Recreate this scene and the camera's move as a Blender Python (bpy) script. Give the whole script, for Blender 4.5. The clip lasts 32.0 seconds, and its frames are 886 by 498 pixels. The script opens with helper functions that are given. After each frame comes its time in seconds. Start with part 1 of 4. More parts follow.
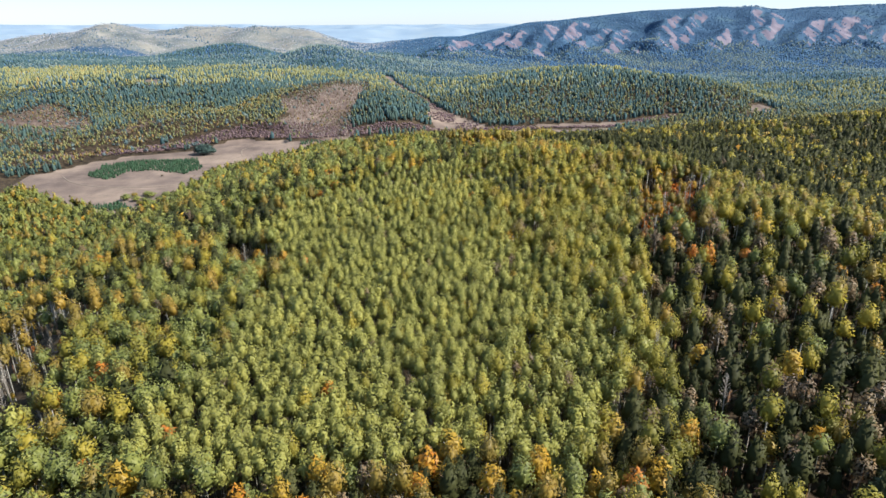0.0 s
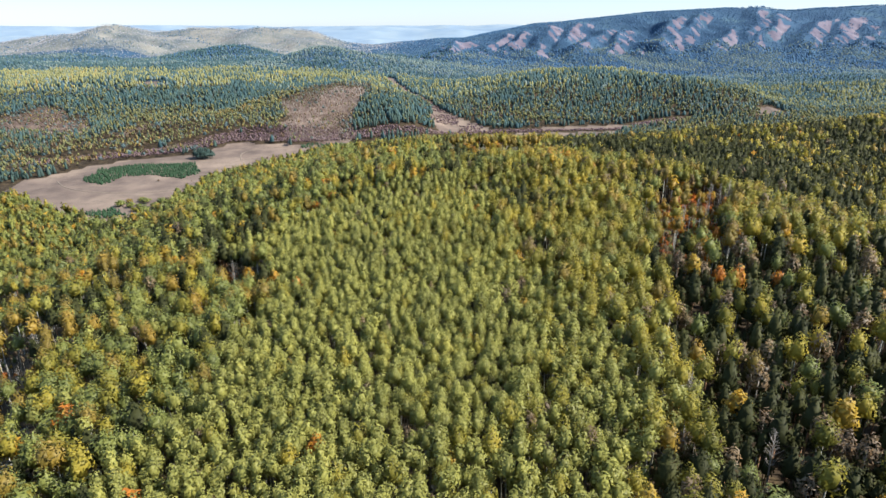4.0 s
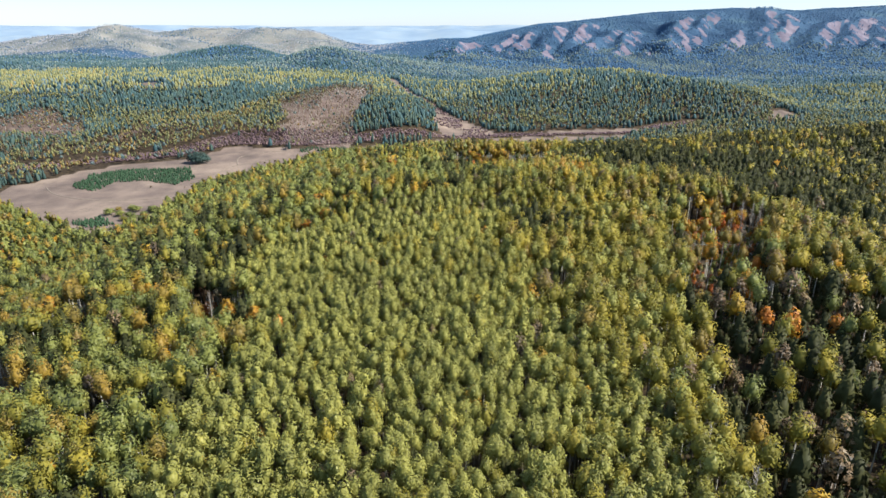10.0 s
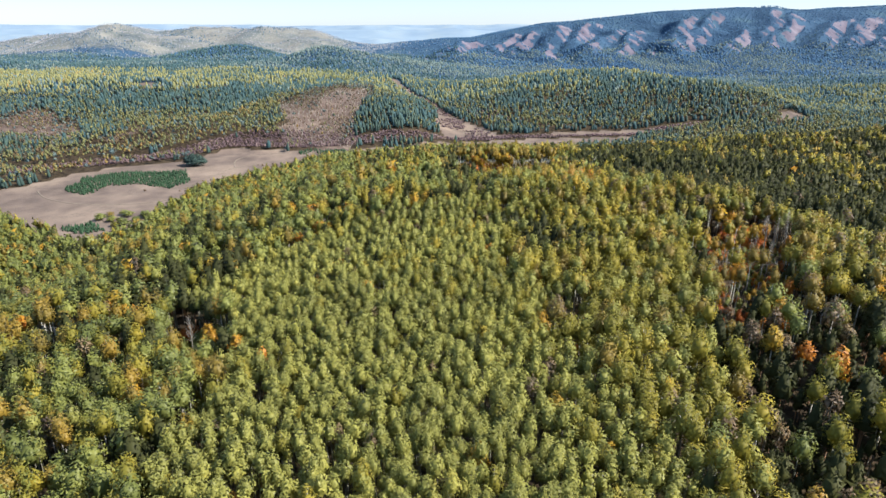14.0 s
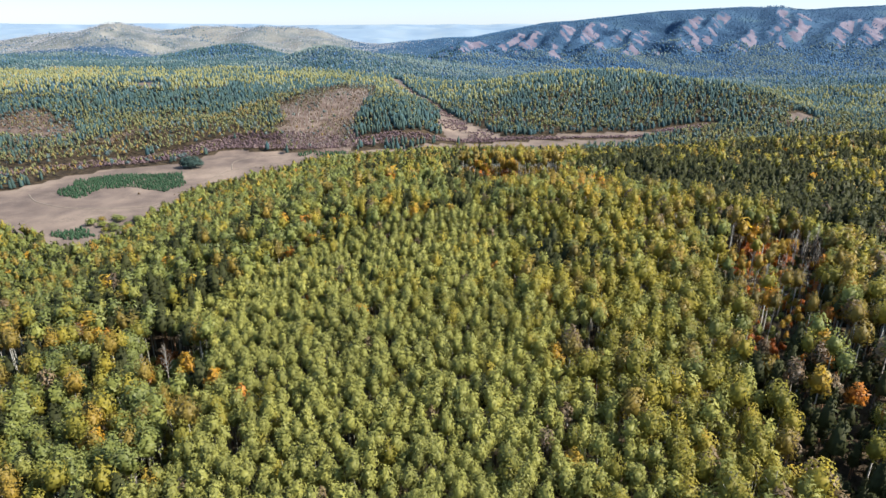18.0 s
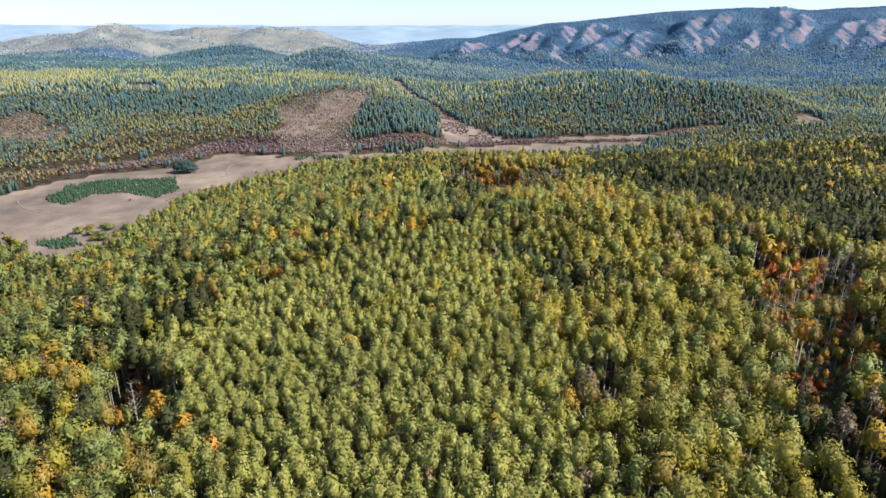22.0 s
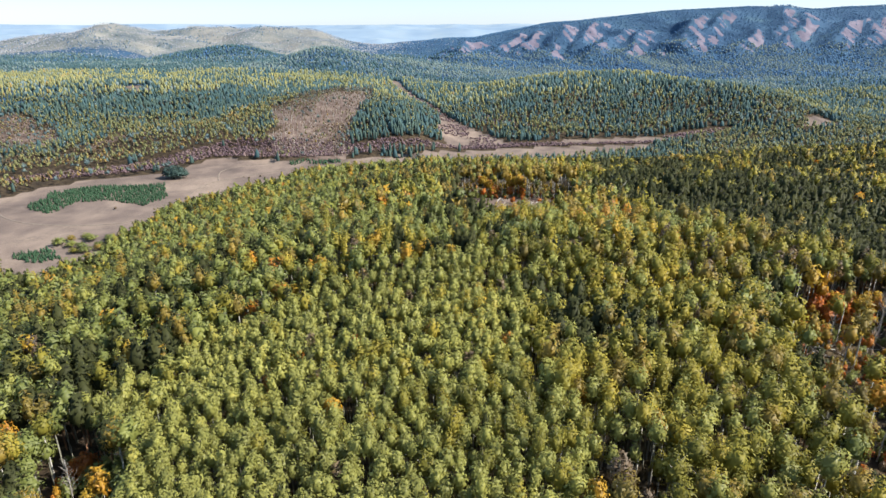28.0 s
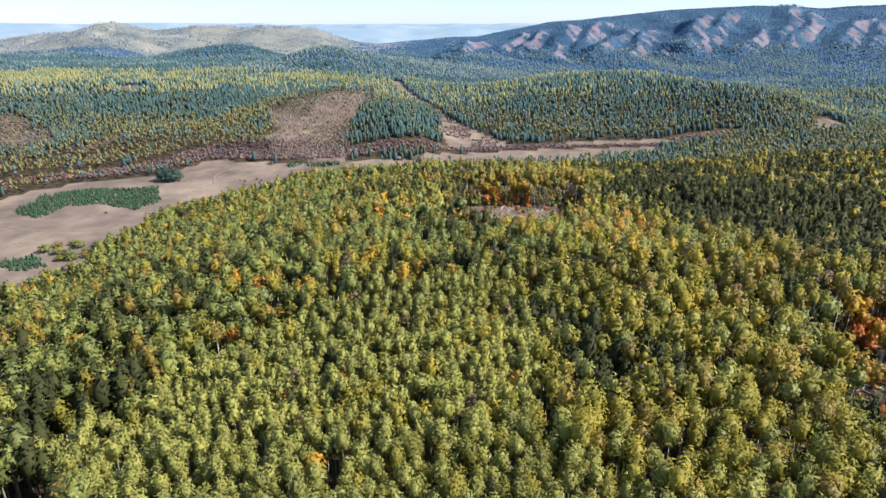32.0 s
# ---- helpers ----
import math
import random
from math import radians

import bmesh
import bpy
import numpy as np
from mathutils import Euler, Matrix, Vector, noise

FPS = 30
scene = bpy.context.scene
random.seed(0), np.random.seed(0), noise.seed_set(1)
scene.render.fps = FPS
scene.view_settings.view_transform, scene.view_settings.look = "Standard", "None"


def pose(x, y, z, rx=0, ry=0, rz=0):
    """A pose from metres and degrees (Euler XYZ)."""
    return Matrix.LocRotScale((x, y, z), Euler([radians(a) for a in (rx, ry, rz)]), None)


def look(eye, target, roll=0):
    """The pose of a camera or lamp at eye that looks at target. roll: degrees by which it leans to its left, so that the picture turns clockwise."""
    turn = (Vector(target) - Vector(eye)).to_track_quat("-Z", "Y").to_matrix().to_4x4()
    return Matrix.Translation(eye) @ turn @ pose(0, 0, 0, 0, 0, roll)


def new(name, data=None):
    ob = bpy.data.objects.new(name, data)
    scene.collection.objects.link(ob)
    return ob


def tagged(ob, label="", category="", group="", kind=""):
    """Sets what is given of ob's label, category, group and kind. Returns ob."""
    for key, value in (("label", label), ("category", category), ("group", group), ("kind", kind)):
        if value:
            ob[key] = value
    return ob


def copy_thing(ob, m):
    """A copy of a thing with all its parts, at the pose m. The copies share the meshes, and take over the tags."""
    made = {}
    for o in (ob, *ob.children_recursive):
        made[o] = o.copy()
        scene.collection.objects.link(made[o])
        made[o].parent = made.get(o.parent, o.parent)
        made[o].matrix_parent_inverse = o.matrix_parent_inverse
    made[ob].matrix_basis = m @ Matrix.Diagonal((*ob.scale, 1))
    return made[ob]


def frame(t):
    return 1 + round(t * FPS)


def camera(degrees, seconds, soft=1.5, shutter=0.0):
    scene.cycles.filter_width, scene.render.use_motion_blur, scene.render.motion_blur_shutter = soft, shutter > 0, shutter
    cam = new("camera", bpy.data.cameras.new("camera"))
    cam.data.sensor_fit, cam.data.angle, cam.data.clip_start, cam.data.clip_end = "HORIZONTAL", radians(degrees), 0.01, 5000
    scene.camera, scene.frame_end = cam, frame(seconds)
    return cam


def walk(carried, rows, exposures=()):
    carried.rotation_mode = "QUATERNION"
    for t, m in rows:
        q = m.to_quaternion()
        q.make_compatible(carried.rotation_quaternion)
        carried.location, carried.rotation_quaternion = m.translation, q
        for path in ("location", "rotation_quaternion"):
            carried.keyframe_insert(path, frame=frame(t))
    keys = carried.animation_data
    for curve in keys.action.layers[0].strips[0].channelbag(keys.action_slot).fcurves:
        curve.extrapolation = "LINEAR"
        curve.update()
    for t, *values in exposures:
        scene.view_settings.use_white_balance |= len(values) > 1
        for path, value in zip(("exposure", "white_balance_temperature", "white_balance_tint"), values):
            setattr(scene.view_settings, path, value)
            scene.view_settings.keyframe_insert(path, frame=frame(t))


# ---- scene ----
cam = camera(71.7, 32.0)
METRES, EYE, TILT, LEAN, TURN = 130.0, 100.0, -20.3, 0.0, 0.0
ROWS = [
    (0.0, 0.0000, 0.0000, 0.0000, 0.000, 0.000, -0.000),
    (0.5, -0.0002, 0.0141, 0.0054, 0.033, 0.008, -0.020),
    (1.0, -0.0003, 0.0281, 0.0107, 0.075, 0.008, -0.030),
    (1.5, -0.0004, 0.0422, 0.0158, 0.116, 0.025, -0.040),
    (2.0, -0.0006, 0.0564, 0.0209, 0.141, 0.033, -0.040),
    (2.5, -0.0007, 0.0704, 0.0263, 0.183, 0.042, -0.030),
    (3.0, -0.0009, 0.0844, 0.0316, 0.216, 0.058, -0.040),
    (3.5, -0.0011, 0.0984, 0.0370, 0.249, 0.075, -0.040),
    (5.5, -0.0020, 0.1549, 0.0584, 0.357, 0.091, -0.150),
    (6.0, -0.0022, 0.1690, 0.0637, 0.382, 0.108, -0.160),
    (6.5, -0.0023, 0.1830, 0.0689, 0.407, 0.133, -0.180),
    (7.0, -0.0026, 0.1969, 0.0742, 0.441, 0.133, -0.190),
    (7.5, -0.0028, 0.2110, 0.0792, 0.474, 0.150, -0.190),
    (8.0, -0.0027, 0.2250, 0.0847, 0.507, 0.166, -0.180),
    (8.5, -0.0026, 0.2391, 0.0904, 0.532, 0.150, -0.190),
    (9.0, -0.0027, 0.2535, 0.0962, 0.540, 0.133, -0.210),
    (9.5, -0.0027, 0.2678, 0.1020, 0.549, 0.116, -0.230),
    (10.0, -0.0025, 0.2823, 0.1077, 0.565, 0.100, -0.240),
    (10.5, -0.0026, 0.2967, 0.1132, 0.574, 0.083, -0.250),
    (11.0, -0.0027, 0.3111, 0.1190, 0.590, 0.058, -0.260),
    (11.5, -0.0028, 0.3253, 0.1245, 0.615, 0.067, -0.270),
    (12.0, -0.0030, 0.3396, 0.1300, 0.632, 0.067, -0.270),
    (12.5, -0.0032, 0.3539, 0.1353, 0.648, 0.075, -0.290),
    (13.0, -0.0034, 0.3684, 0.1407, 0.673, 0.067, -0.310),
    (13.5, -0.0036, 0.3828, 0.1462, 0.707, 0.050, -0.330),
    (14.0, -0.0037, 0.3973, 0.1516, 0.732, 0.033, -0.340),
    (14.5, -0.0037, 0.4119, 0.1568, 0.757, 0.017, -0.370),
    (16.5, -0.0038, 0.4700, 0.1762, 0.865, -0.017, -0.440),
    (17.0, -0.0038, 0.4842, 0.1811, 0.898, -0.008, -0.460),
    (17.5, -0.0038, 0.4984, 0.1859, 0.923, -0.000, -0.470),
    (18.0, -0.0040, 0.5127, 0.1909, 0.948, 0.000, -0.480),
    (18.5, -0.0041, 0.5266, 0.1961, 0.956, 0.008, -0.500),
    (19.0, -0.0039, 0.5409, 0.2013, 0.973, 0.025, -0.500),
    (19.5, -0.0039, 0.5549, 0.2065, 0.973, 0.050, -0.500),
    (20.0, -0.0038, 0.5689, 0.2117, 0.981, 0.067, -0.510),
    (20.5, -0.0037, 0.5829, 0.2171, 0.989, 0.075, -0.500),
    (21.0, -0.0037, 0.5969, 0.2225, 0.981, 0.075, -0.500),
    (21.5, -0.0037, 0.6110, 0.2280, 0.989, 0.075, -0.490),
    (22.0, -0.0037, 0.6251, 0.2336, 0.989, 0.075, -0.480),
    (22.5, -0.0037, 0.6394, 0.2396, 0.973, 0.067, -0.480),
    (23.0, -0.0038, 0.6536, 0.2456, 0.964, 0.050, -0.470),
    (23.5, -0.0039, 0.6669, 0.2512, 0.956, 0.042, -0.470),
    (24.0, -0.0041, 0.6813, 0.2572, 0.956, 0.025, -0.470),
    (24.5, -0.0042, 0.6956, 0.2631, 0.964, 0.033, -0.470),
    (25.0, -0.0043, 0.7100, 0.2688, 0.964, 0.017, -0.460),
    (25.5, -0.0045, 0.7244, 0.2743, 0.973, 0.017, -0.450),
    (27.5, -0.0047, 0.7822, 0.2944, 1.006, -0.008, -0.410),
    (28.0, -0.0047, 0.7967, 0.2994, 1.031, -0.008, -0.410),
    (28.5, -0.0048, 0.8112, 0.3044, 1.047, -0.033, -0.410),
    (29.0, -0.0047, 0.8258, 0.3093, 1.064, -0.050, -0.420),
    (29.5, -0.0047, 0.8403, 0.3144, 1.081, -0.058, -0.440),
    (30.0, -0.0047, 0.8547, 0.3195, 1.097, -0.058, -0.460),
    (30.5, -0.0047, 0.8692, 0.3245, 1.114, -0.067, -0.480),
    (31.0, -0.0046, 0.8837, 0.3295, 1.131, -0.075, -0.500),
    (31.5, -0.0046, 0.8980, 0.3346, 1.147, -0.075, -0.530),
    (32.0, -0.0046, 0.9123, 0.3398, 1.172, -0.058, -0.550),
]
walk(cam, [(t, pose(0, 0, EYE, TILT, LEAN, TURN) @ pose(METRES * x, METRES * y, METRES * z, 90 + pitch, roll, yaw)) for t, x, y, z, yaw, pitch, roll in ROWS], [(0.0, 1.12, 6250, 10), (32.0, 1.12, 6250, 10)])

# ---------------------------------------------------------------- light
SUN_AZ, SUN_EL = radians(98), radians(43)
sun = new("sun", bpy.data.lights.new("sun", "SUN"))
sun.data.energy, sun.data.angle, sun.data.color = 5.5, radians(0.6), (1.0, 0.93, 0.80)
to_sun = Vector((math.sin(SUN_AZ) * math.cos(SUN_EL), math.cos(SUN_AZ) * math.cos(SUN_EL), math.sin(SUN_EL)))
sun.matrix_world = look(to_sun * 500, (0, 0, 0))
world = bpy.data.worlds.new("sky")
scene.world = world
world.use_nodes = True
wn = world.node_tree.nodes
sky = wn.new("ShaderNodeTexSky")
sky.sky_type, sky.sun_disc = "NISHITA", False
sky.sun_elevation, sky.sun_rotation = SUN_EL, SUN_AZ
sky.altitude, sky.air_density, sky.dust_density = 600, 1.0, 0.3
wn["Background"].inputs["Strength"].default_value = 0.074
veil = wn.new("ShaderNodeMix")
veil.data_type = "RGBA"
veil.inputs["Factor"].default_value = 0.45
veil.inputs["B"].default_value = (3.7, 5.6, 8.0, 1)
world.node_tree.links.new(sky.outputs[0], veil.inputs["A"])
world.node_tree.links.new(veil.outputs["Result"], wn["Background"].inputs["Color"])


# ---------------------------------------------------------------- number helpers
def hashed(i, j, seed):
    n = (i.astype(np.int64) * 374761393 + j.astype(np.int64) * 668265263 + seed * 974711) & 0x7FFFFFFF
    n = ((n ^ (n >> 13)) * 1274126177) & 0x7FFFFFFF
    return ((n ^ (n >> 16)) & 0xFFFF) / 65535.0


def vnoise(x, y, size, seed=0):
    """Smooth value noise, 0 to 1, with cells of that size."""
    u, v = np.asarray(x, float) / size, np.asarray(y, float) / size
    i, j = np.floor(u), np.floor(v)
    a, b = u - i, v - j
    a, b = a * a * (3 - 2 * a), b * b * (3 - 2 * b)
    h00, h10 = hashed(i, j, seed), hashed(i + 1, j, seed)
    h01, h11 = hashed(i, j + 1, seed), hashed(i + 1, j + 1, seed)
    return (h00 * (1 - a) + h10 * a) * (1 - b) + (h01 * (1 - a) + h11 * a) * b


def fnoise(x, y, size, seed=0):
    return (vnoise(x, y, size, seed) * 4 + vnoise(x, y, size / 2.1, seed + 7) * 2 + vnoise(x, y, size / 4.3, seed + 13)) / 7


def step(v, a, b):
    s = np.clip((v - a) / (b - a), 0, 1)
    return s * s * (3 - 2 * s)


def bump(x, y, cx, cy, sx, sy, turn=0.0, power=2.0):
    c, s = math.cos(radians(turn)), math.sin(radians(turn))
    u, v = (x - cx) * c + (y - cy) * s, -(x - cx) * s + (y - cy) * c
    return np.exp(-0.5 * (np.abs(u / sx) ** power + np.abs(v / sy) ** power))


def inside(x, y, poly):
    """Whether places lie inside a polygon of the plan."""
    hit = np.zeros(np.shape(x), bool)
    for (x0, y0), (x1, y1) in zip(poly, poly[1:] + poly[:1]):
        if y0 != y1:
            hit ^= ((y0 > y) != (y1 > y)) & (x < (x1 - x0) * (y - y0) / (y1 - y0) + x0)
    return hit


def ragged_inside(x, y, poly, wild=14.0):
    """The same, with an uneven edge."""
    return inside(x + wild * (fnoise(x, y, 22, 301) - 0.5) * 2, y + wild * (fnoise(x, y, 22, 302) - 0.5) * 2, poly)


def near_line(x, y, line):
    """Distance from places to a line of the plan."""
    best = np.full(np.shape(x), 1e9)
    for (x0, y0), (x1, y1) in zip(line, line[1:]):
        dx, dy = x1 - x0, y1 - y0
        k = np.clip(((x - x0) * dx + (y - y0) * dy) / (dx * dx + dy * dy), 0, 1)
        best = np.minimum(best, np.hypot(x - x0 - k * dx, y - y0 - k * dy))
    return best


# ---------------------------------------------------------------- the lie of the land
VALLEY = -36.0
CREST_X = (-520, -319, -197, -36, 65, 164, 322, 480, 694, 927, 1033, 1181, 1259, 1374, 1505, 1900)
CREST_Z = (-15, 7, 30, 49, 51, 70, 97, 110, 136, 150, 156, 146, 145, 156, 160, 160)


# bare spurs of the range: x and y of the upper end, x and y of the lower end, height, half width
SPURS = [(62, 2120, 2, 1960, 22, 52), (182, 2140, 122, 1960, 28, 62), (250, 2140, 182, 1970, 25, 55), (337, 2160, 282, 1980, 32, 66), (436, 2180, 356, 2000, 27, 60), (486, 2080, 366, 1880, 24, 52), (566, 2090, 480, 1930, 25, 52),
         (736, 2140, 632, 1930, 42, 76), (852, 2220, 744, 2060, 28, 60), (890, 2060, 772, 1900, 24, 52), (1060, 2240, 940, 2040, 26, 70), (1110, 2200, 1000, 2030, 24, 54), (1240, 2160, 1085, 1980, 34, 68), (1315, 2160, 1170, 1980, 28, 60),
         (1332, 2050, 1196, 1910, 24, 52), (1520, 2200, 1340, 2000, 32, 70), (30, 2060, -60, 1930, 16, 46), (640, 2020, 560, 1900, 18, 46), (1010, 2080, 900, 1930, 20, 48)]


def spurs(x, y):
    """Height that the spurs add, and how near their sunny sides are."""
    shape = np.shape(x)
    up, near = np.zeros(shape), np.zeros(shape)
    m = (y > 1780) & (y < 2480) & (x > -250) & (x < 1800)
    if not m.any():
        return up, near
    px, py = x[m], y[m]
    u, b = np.zeros(px.shape), np.zeros(px.shape)
    wave = 30 * (vnoise(px, py, 85, 43) - 0.5) + 14 * (vnoise(px, py, 32, 44) - 0.5)
    for x1, y1, x0, y0, h, w in SPURS:
        h, w = 0.8 * h, 0.72 * w
        dx, dy = 1.5 * (x1 - x0), 1.5 * (y1 - y0)
        x0, y0 = x0 - 0.15 * dx, y0 - 0.15 * dy
        n = math.hypot(dx, dy)
        k = ((px - x0) * dx + (py - y0) * dy) / (n * n)
        d = ((px - x0) * dy - (py - y0) * dx) / n + wave
        along = step(k, -0.2, 0.3) * step(-k, -1.3, -0.75)
        u = np.maximum(u, h * along * np.clip(1 - np.abs(d) / w, 0, 1))
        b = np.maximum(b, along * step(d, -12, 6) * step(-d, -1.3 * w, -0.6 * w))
    up[m], near[m] = u, b
    return up, near


def face_relief(x, y):
    """Spurs, ribs and gullies on the face of the range."""
    d = y - 0.06 * x
    face = step(d, 1640, 1850) * step(-d, -2270, -2080) * step(x, -330, 0)
    warp = x + 0.4 * (y - 2000) + 60 * (vnoise(x, y, 240, 3) - 0.5)
    ridged = 1 - np.abs(2 * vnoise(warp, y * 0.28, 130, 5) - 1)
    fine = 1 - np.abs(2 * vnoise(warp + 40 + 0.5 * (y - 2000), y * 0.3, 42, 9) - 1)
    up, near = spurs(x, y)
    return up + face * ((ridged - 0.55) * 20 + (fine - 0.5) * (7 + 6 * near))


def ground_height(x, y):
    x, y = np.asarray(x, float), np.asarray(y, float)
    r = np.hypot(x, y)
    z = VALLEY + 28 * step(y + 0.15 * np.abs(x), 760, 1300) * step(-x, -250, 350) + 12 * step(y, 900, 1500) - 10 * step(y, 1450, 1750) * step(-x, 100, 500)
    # the long ridge under the camera
    top = 62 - 11 * step(y, 250, 400) - 19 * step(y, 390, 520) - 32 * step(y, 500, 680) - 8 * step(-y, 0, 400) + 8 * step(y, 245, 290) - 5 * step(y, 330, 460)
    d = x - 45
    wide = np.where(d < 0, 190.0, 232.0)
    z += top * np.exp(-np.abs(d / wide) ** 3) * step(-y, -700, -620)
    # shoulders of the ridge on both sides
    z += 11 * bump(x, y, -122, 225, 25, 70) + 5 * bump(x, y, 95, 200, 38, 48)
    # the spur to the right
    z += 44 * bump(x, y, 560, 590, 330, 95, 17) * step(x, 90, 260) + 22 * bump(x, y, 900, 500, 300, 300)
    z -= 13 * bump(x, y, 260, 320, 190, 42, -14) + 10 * bump(x, y, 235, 470, 70, 60)
    # knolls and hills across the river
    z += 27 * bump(x, y, -165, 950, 75, 120, -15) + 23 * bump(x, y, -68, 868, 38, 72, 0, 2.3)
    z += 44 * bump(x, y, 255, 1120, 150, 130, 8, 2.4) + 22 * bump(x, y, 430, 1010, 70, 70) + 12 * bump(x, y, 90, 1000, 50, 90)
    z += 13 * bump(x, y, -380, 1020, 130, 110) + 14 * bump(x, y, -560, 1050, 160, 90) + 10 * bump(x, y, -330, 800, 90, 40)
    z += 36 * bump(x, y, -570, 1800, 88, 110) + 16 * bump(x, y, -720, 1830, 110, 90) + 34 * bump(x, y, -318, 1600, 66, 100) + 14 * bump(x, y, -170, 1620, 90, 80) + 10 * bump(x, y, -900, 1500, 300, 150)
    z += 56 * bump(x, y, -1050, 2520, 620, 230, 0, 3.0) + 62 * bump(x, y, -1175, 2230, 105, 150, 8, 1.6) + 20 * bump(x, y, -1330, 2200, 90, 120) + 14 * bump(x, y, -1030, 2150, 50, 110)
    z += 26 * bump(x, y, -860, 2560, 150, 150, 0, 1.7) + 16 * bump(x, y, -600, 2480, 85, 120) + 18 * bump(x, y, -700, 2360, 50, 110) + 14 * bump(x, y, -450, 2380, 70, 120) + 12 * bump(x, y, -940, 2300, 45, 100)
    z += (34 * (fnoise(x, y, 130, 35) - 0.5) + 16 * (0.5 - np.abs(2 * vnoise(x, y, 70, 36) - 1))) * step(-x, 150, 350) * step(y, 1950, 2150)
    # the mountain range: a long crest, concave slopes below it, spurs and gullies down its face
    crest = np.interp(x, CREST_X, CREST_Z)
    rise = np.clip((y - 0.06 * x - 1560) / 690, 0, 1) ** 1.75 * step(-y, -3400, -2420) * step(x, -520, -200)
    z += rise * (crest - 4 - z) + face_relief(x, y)
    far = step(r, 500, 1200)
    rolling = step(y, 820, 1080) * step(near_line(x, y, MEADOW_PATH), 15, 90) * (1 - 0.6 * step(y, 1500, 1900))
    z += (far * 7 + rolling * 17) * (fnoise(x, y, 230, 31) - 0.5) + 1.6 * (fnoise(x, y, 60, 33) - 0.5)
    flat = np.where(inside(x, y, FIELD), 1.0, 0.0)
    return z * (1 - 0.75 * flat) + (VALLEY + 1) * 0.75 * flat


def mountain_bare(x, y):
    """Dry bare ground on the sunny sides of the spurs; its colour carries haze."""
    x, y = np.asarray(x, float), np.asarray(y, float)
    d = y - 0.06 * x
    # how steeply the face drops to the right, towards the sun
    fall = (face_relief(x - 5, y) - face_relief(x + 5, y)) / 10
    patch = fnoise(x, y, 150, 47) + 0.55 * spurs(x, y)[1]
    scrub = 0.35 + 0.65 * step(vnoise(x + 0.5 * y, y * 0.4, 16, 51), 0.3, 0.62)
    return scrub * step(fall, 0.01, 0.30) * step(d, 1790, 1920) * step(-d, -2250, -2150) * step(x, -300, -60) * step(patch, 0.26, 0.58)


FIELD = [(-370, 598), (-357, 629), (-328, 656), (-283, 679), (-263, 707), (-245, 733), (-191, 727), (-142, 736), (-92, 743), (-43, 753),
         (-37, 668), (-82, 645), (-130, 603), (-139, 557), (-180, 537), (-199, 518), (-201, 450), (-190, 410), (-206, 388), (-232, 396), (-255, 420), (-293, 444), (-330, 470), (-374, 512), (-390, 560)]
STRIP = [(-60, 728), (-43, 755), (-11, 780), (57, 802), (124, 814), (232, 830), (222, 796), (117, 750), (56, 740), (-10, 729)]
STRIP_FAR = [(96, 834), (248, 872), (266, 852), (130, 828)]
MEADOW = [(-22, 965), (15, 908), (66, 822), (-8, 806), (-24, 873)]
MEADOW_PATH = [(-15, 930), (-35, 1000), (-59, 1064), (-95, 1200), (-118, 1330)]
GLADE = [(440, 903), (465, 938), (490, 960), (498, 935), (512, 922), (480, 908), (452, 890)]
CUT = [(-196, 752), (-228, 883), (-220, 986), (-140, 1122), (-118, 1030), (-118, 880), (-122, 800), (-108, 728), (-178, 740)]
CUT_WEST = [(-640, 880), (-607, 898), (-594, 930), (-552, 914), (-524, 864), (-485, 862), (-448, 789), (-477, 763), (-533, 796), (-620, 800)]
FAR_FIELD = [(-516, 1046), (-485, 1066), (-445, 1040), (-467, 1010)]
RIDE = [(-400, 770), (-385, 800), (-352, 850), (-340, 890), (-318, 905)]
DARK_BELT = [(-551, 913), (-500, 972), (-400, 996), (-294, 1080), (-153, 1066), (-163, 966), (-212, 962), (-280, 909), (-393, 914)]
YELLOW_SLOPE = [(-949, 1380), (-973, 1529), (-684, 1307), (-552, 1078), (-665, 1047), (-708, 1029)]
RIVER = [(-420, 640), (-300, 705), (-255, 745), (-190, 748), (-100, 764), (-50, 780), (0, 800), (60, 814), (120, 824), (220, 842), (330, 890)]
ASPENS = [(-56, 86), (-54, 115), (-51, 140), (-48, 165), (-56, 193), (-66, 206), (-76, 218), (-62, 243), (-47, 254), (-18, 269), (4, 270), (16, 250), (16, 208), (26, 165), (37, 140), (34, 100), (22, 82), (0, 78), (-30, 80)]
EAST_STAND = [(14, 84), (35, 94), (45, 113), (48, 143), (52, 171), (59, 203), (64, 226), (68, 245), (57, 261), (47, 269), (35, 274), (4, 271), (0, 200), (10, 100)]
WEST_EDGE = [(-59, 90), (-57, 115), (-54, 140), (-51, 165), (-58, 190)]
PINE_GROUP = [(16, 250), (42, 248), (42, 228), (19, 214)]
PINE_BAND = [(-17, 276), (11, 280), (30, 279), (31, 275), (-7, 271)]
RED_GAP = [(-82, 215), (-73, 214), (-55, 193), (-60, 181), (-72, 190)]
GOLD_GAP = [(87, 260), (107, 263), (113, 250), (91, 212), (83, 183), (63, 186), (71, 220)]
CLEARING = [(0, 332), (14, 323), (30, 326), (46, 345), (58, 390), (56, 424), (12, 430), (-6, 405)]
CLEARING_EDGE = [(0, 332), (14, 323), (30, 326), (46, 345), (52, 370), (28, 362), (4, 368)]
THIN_BIRCHES = [(-20, 426), (66, 426), (70, 475), (-22, 475)]
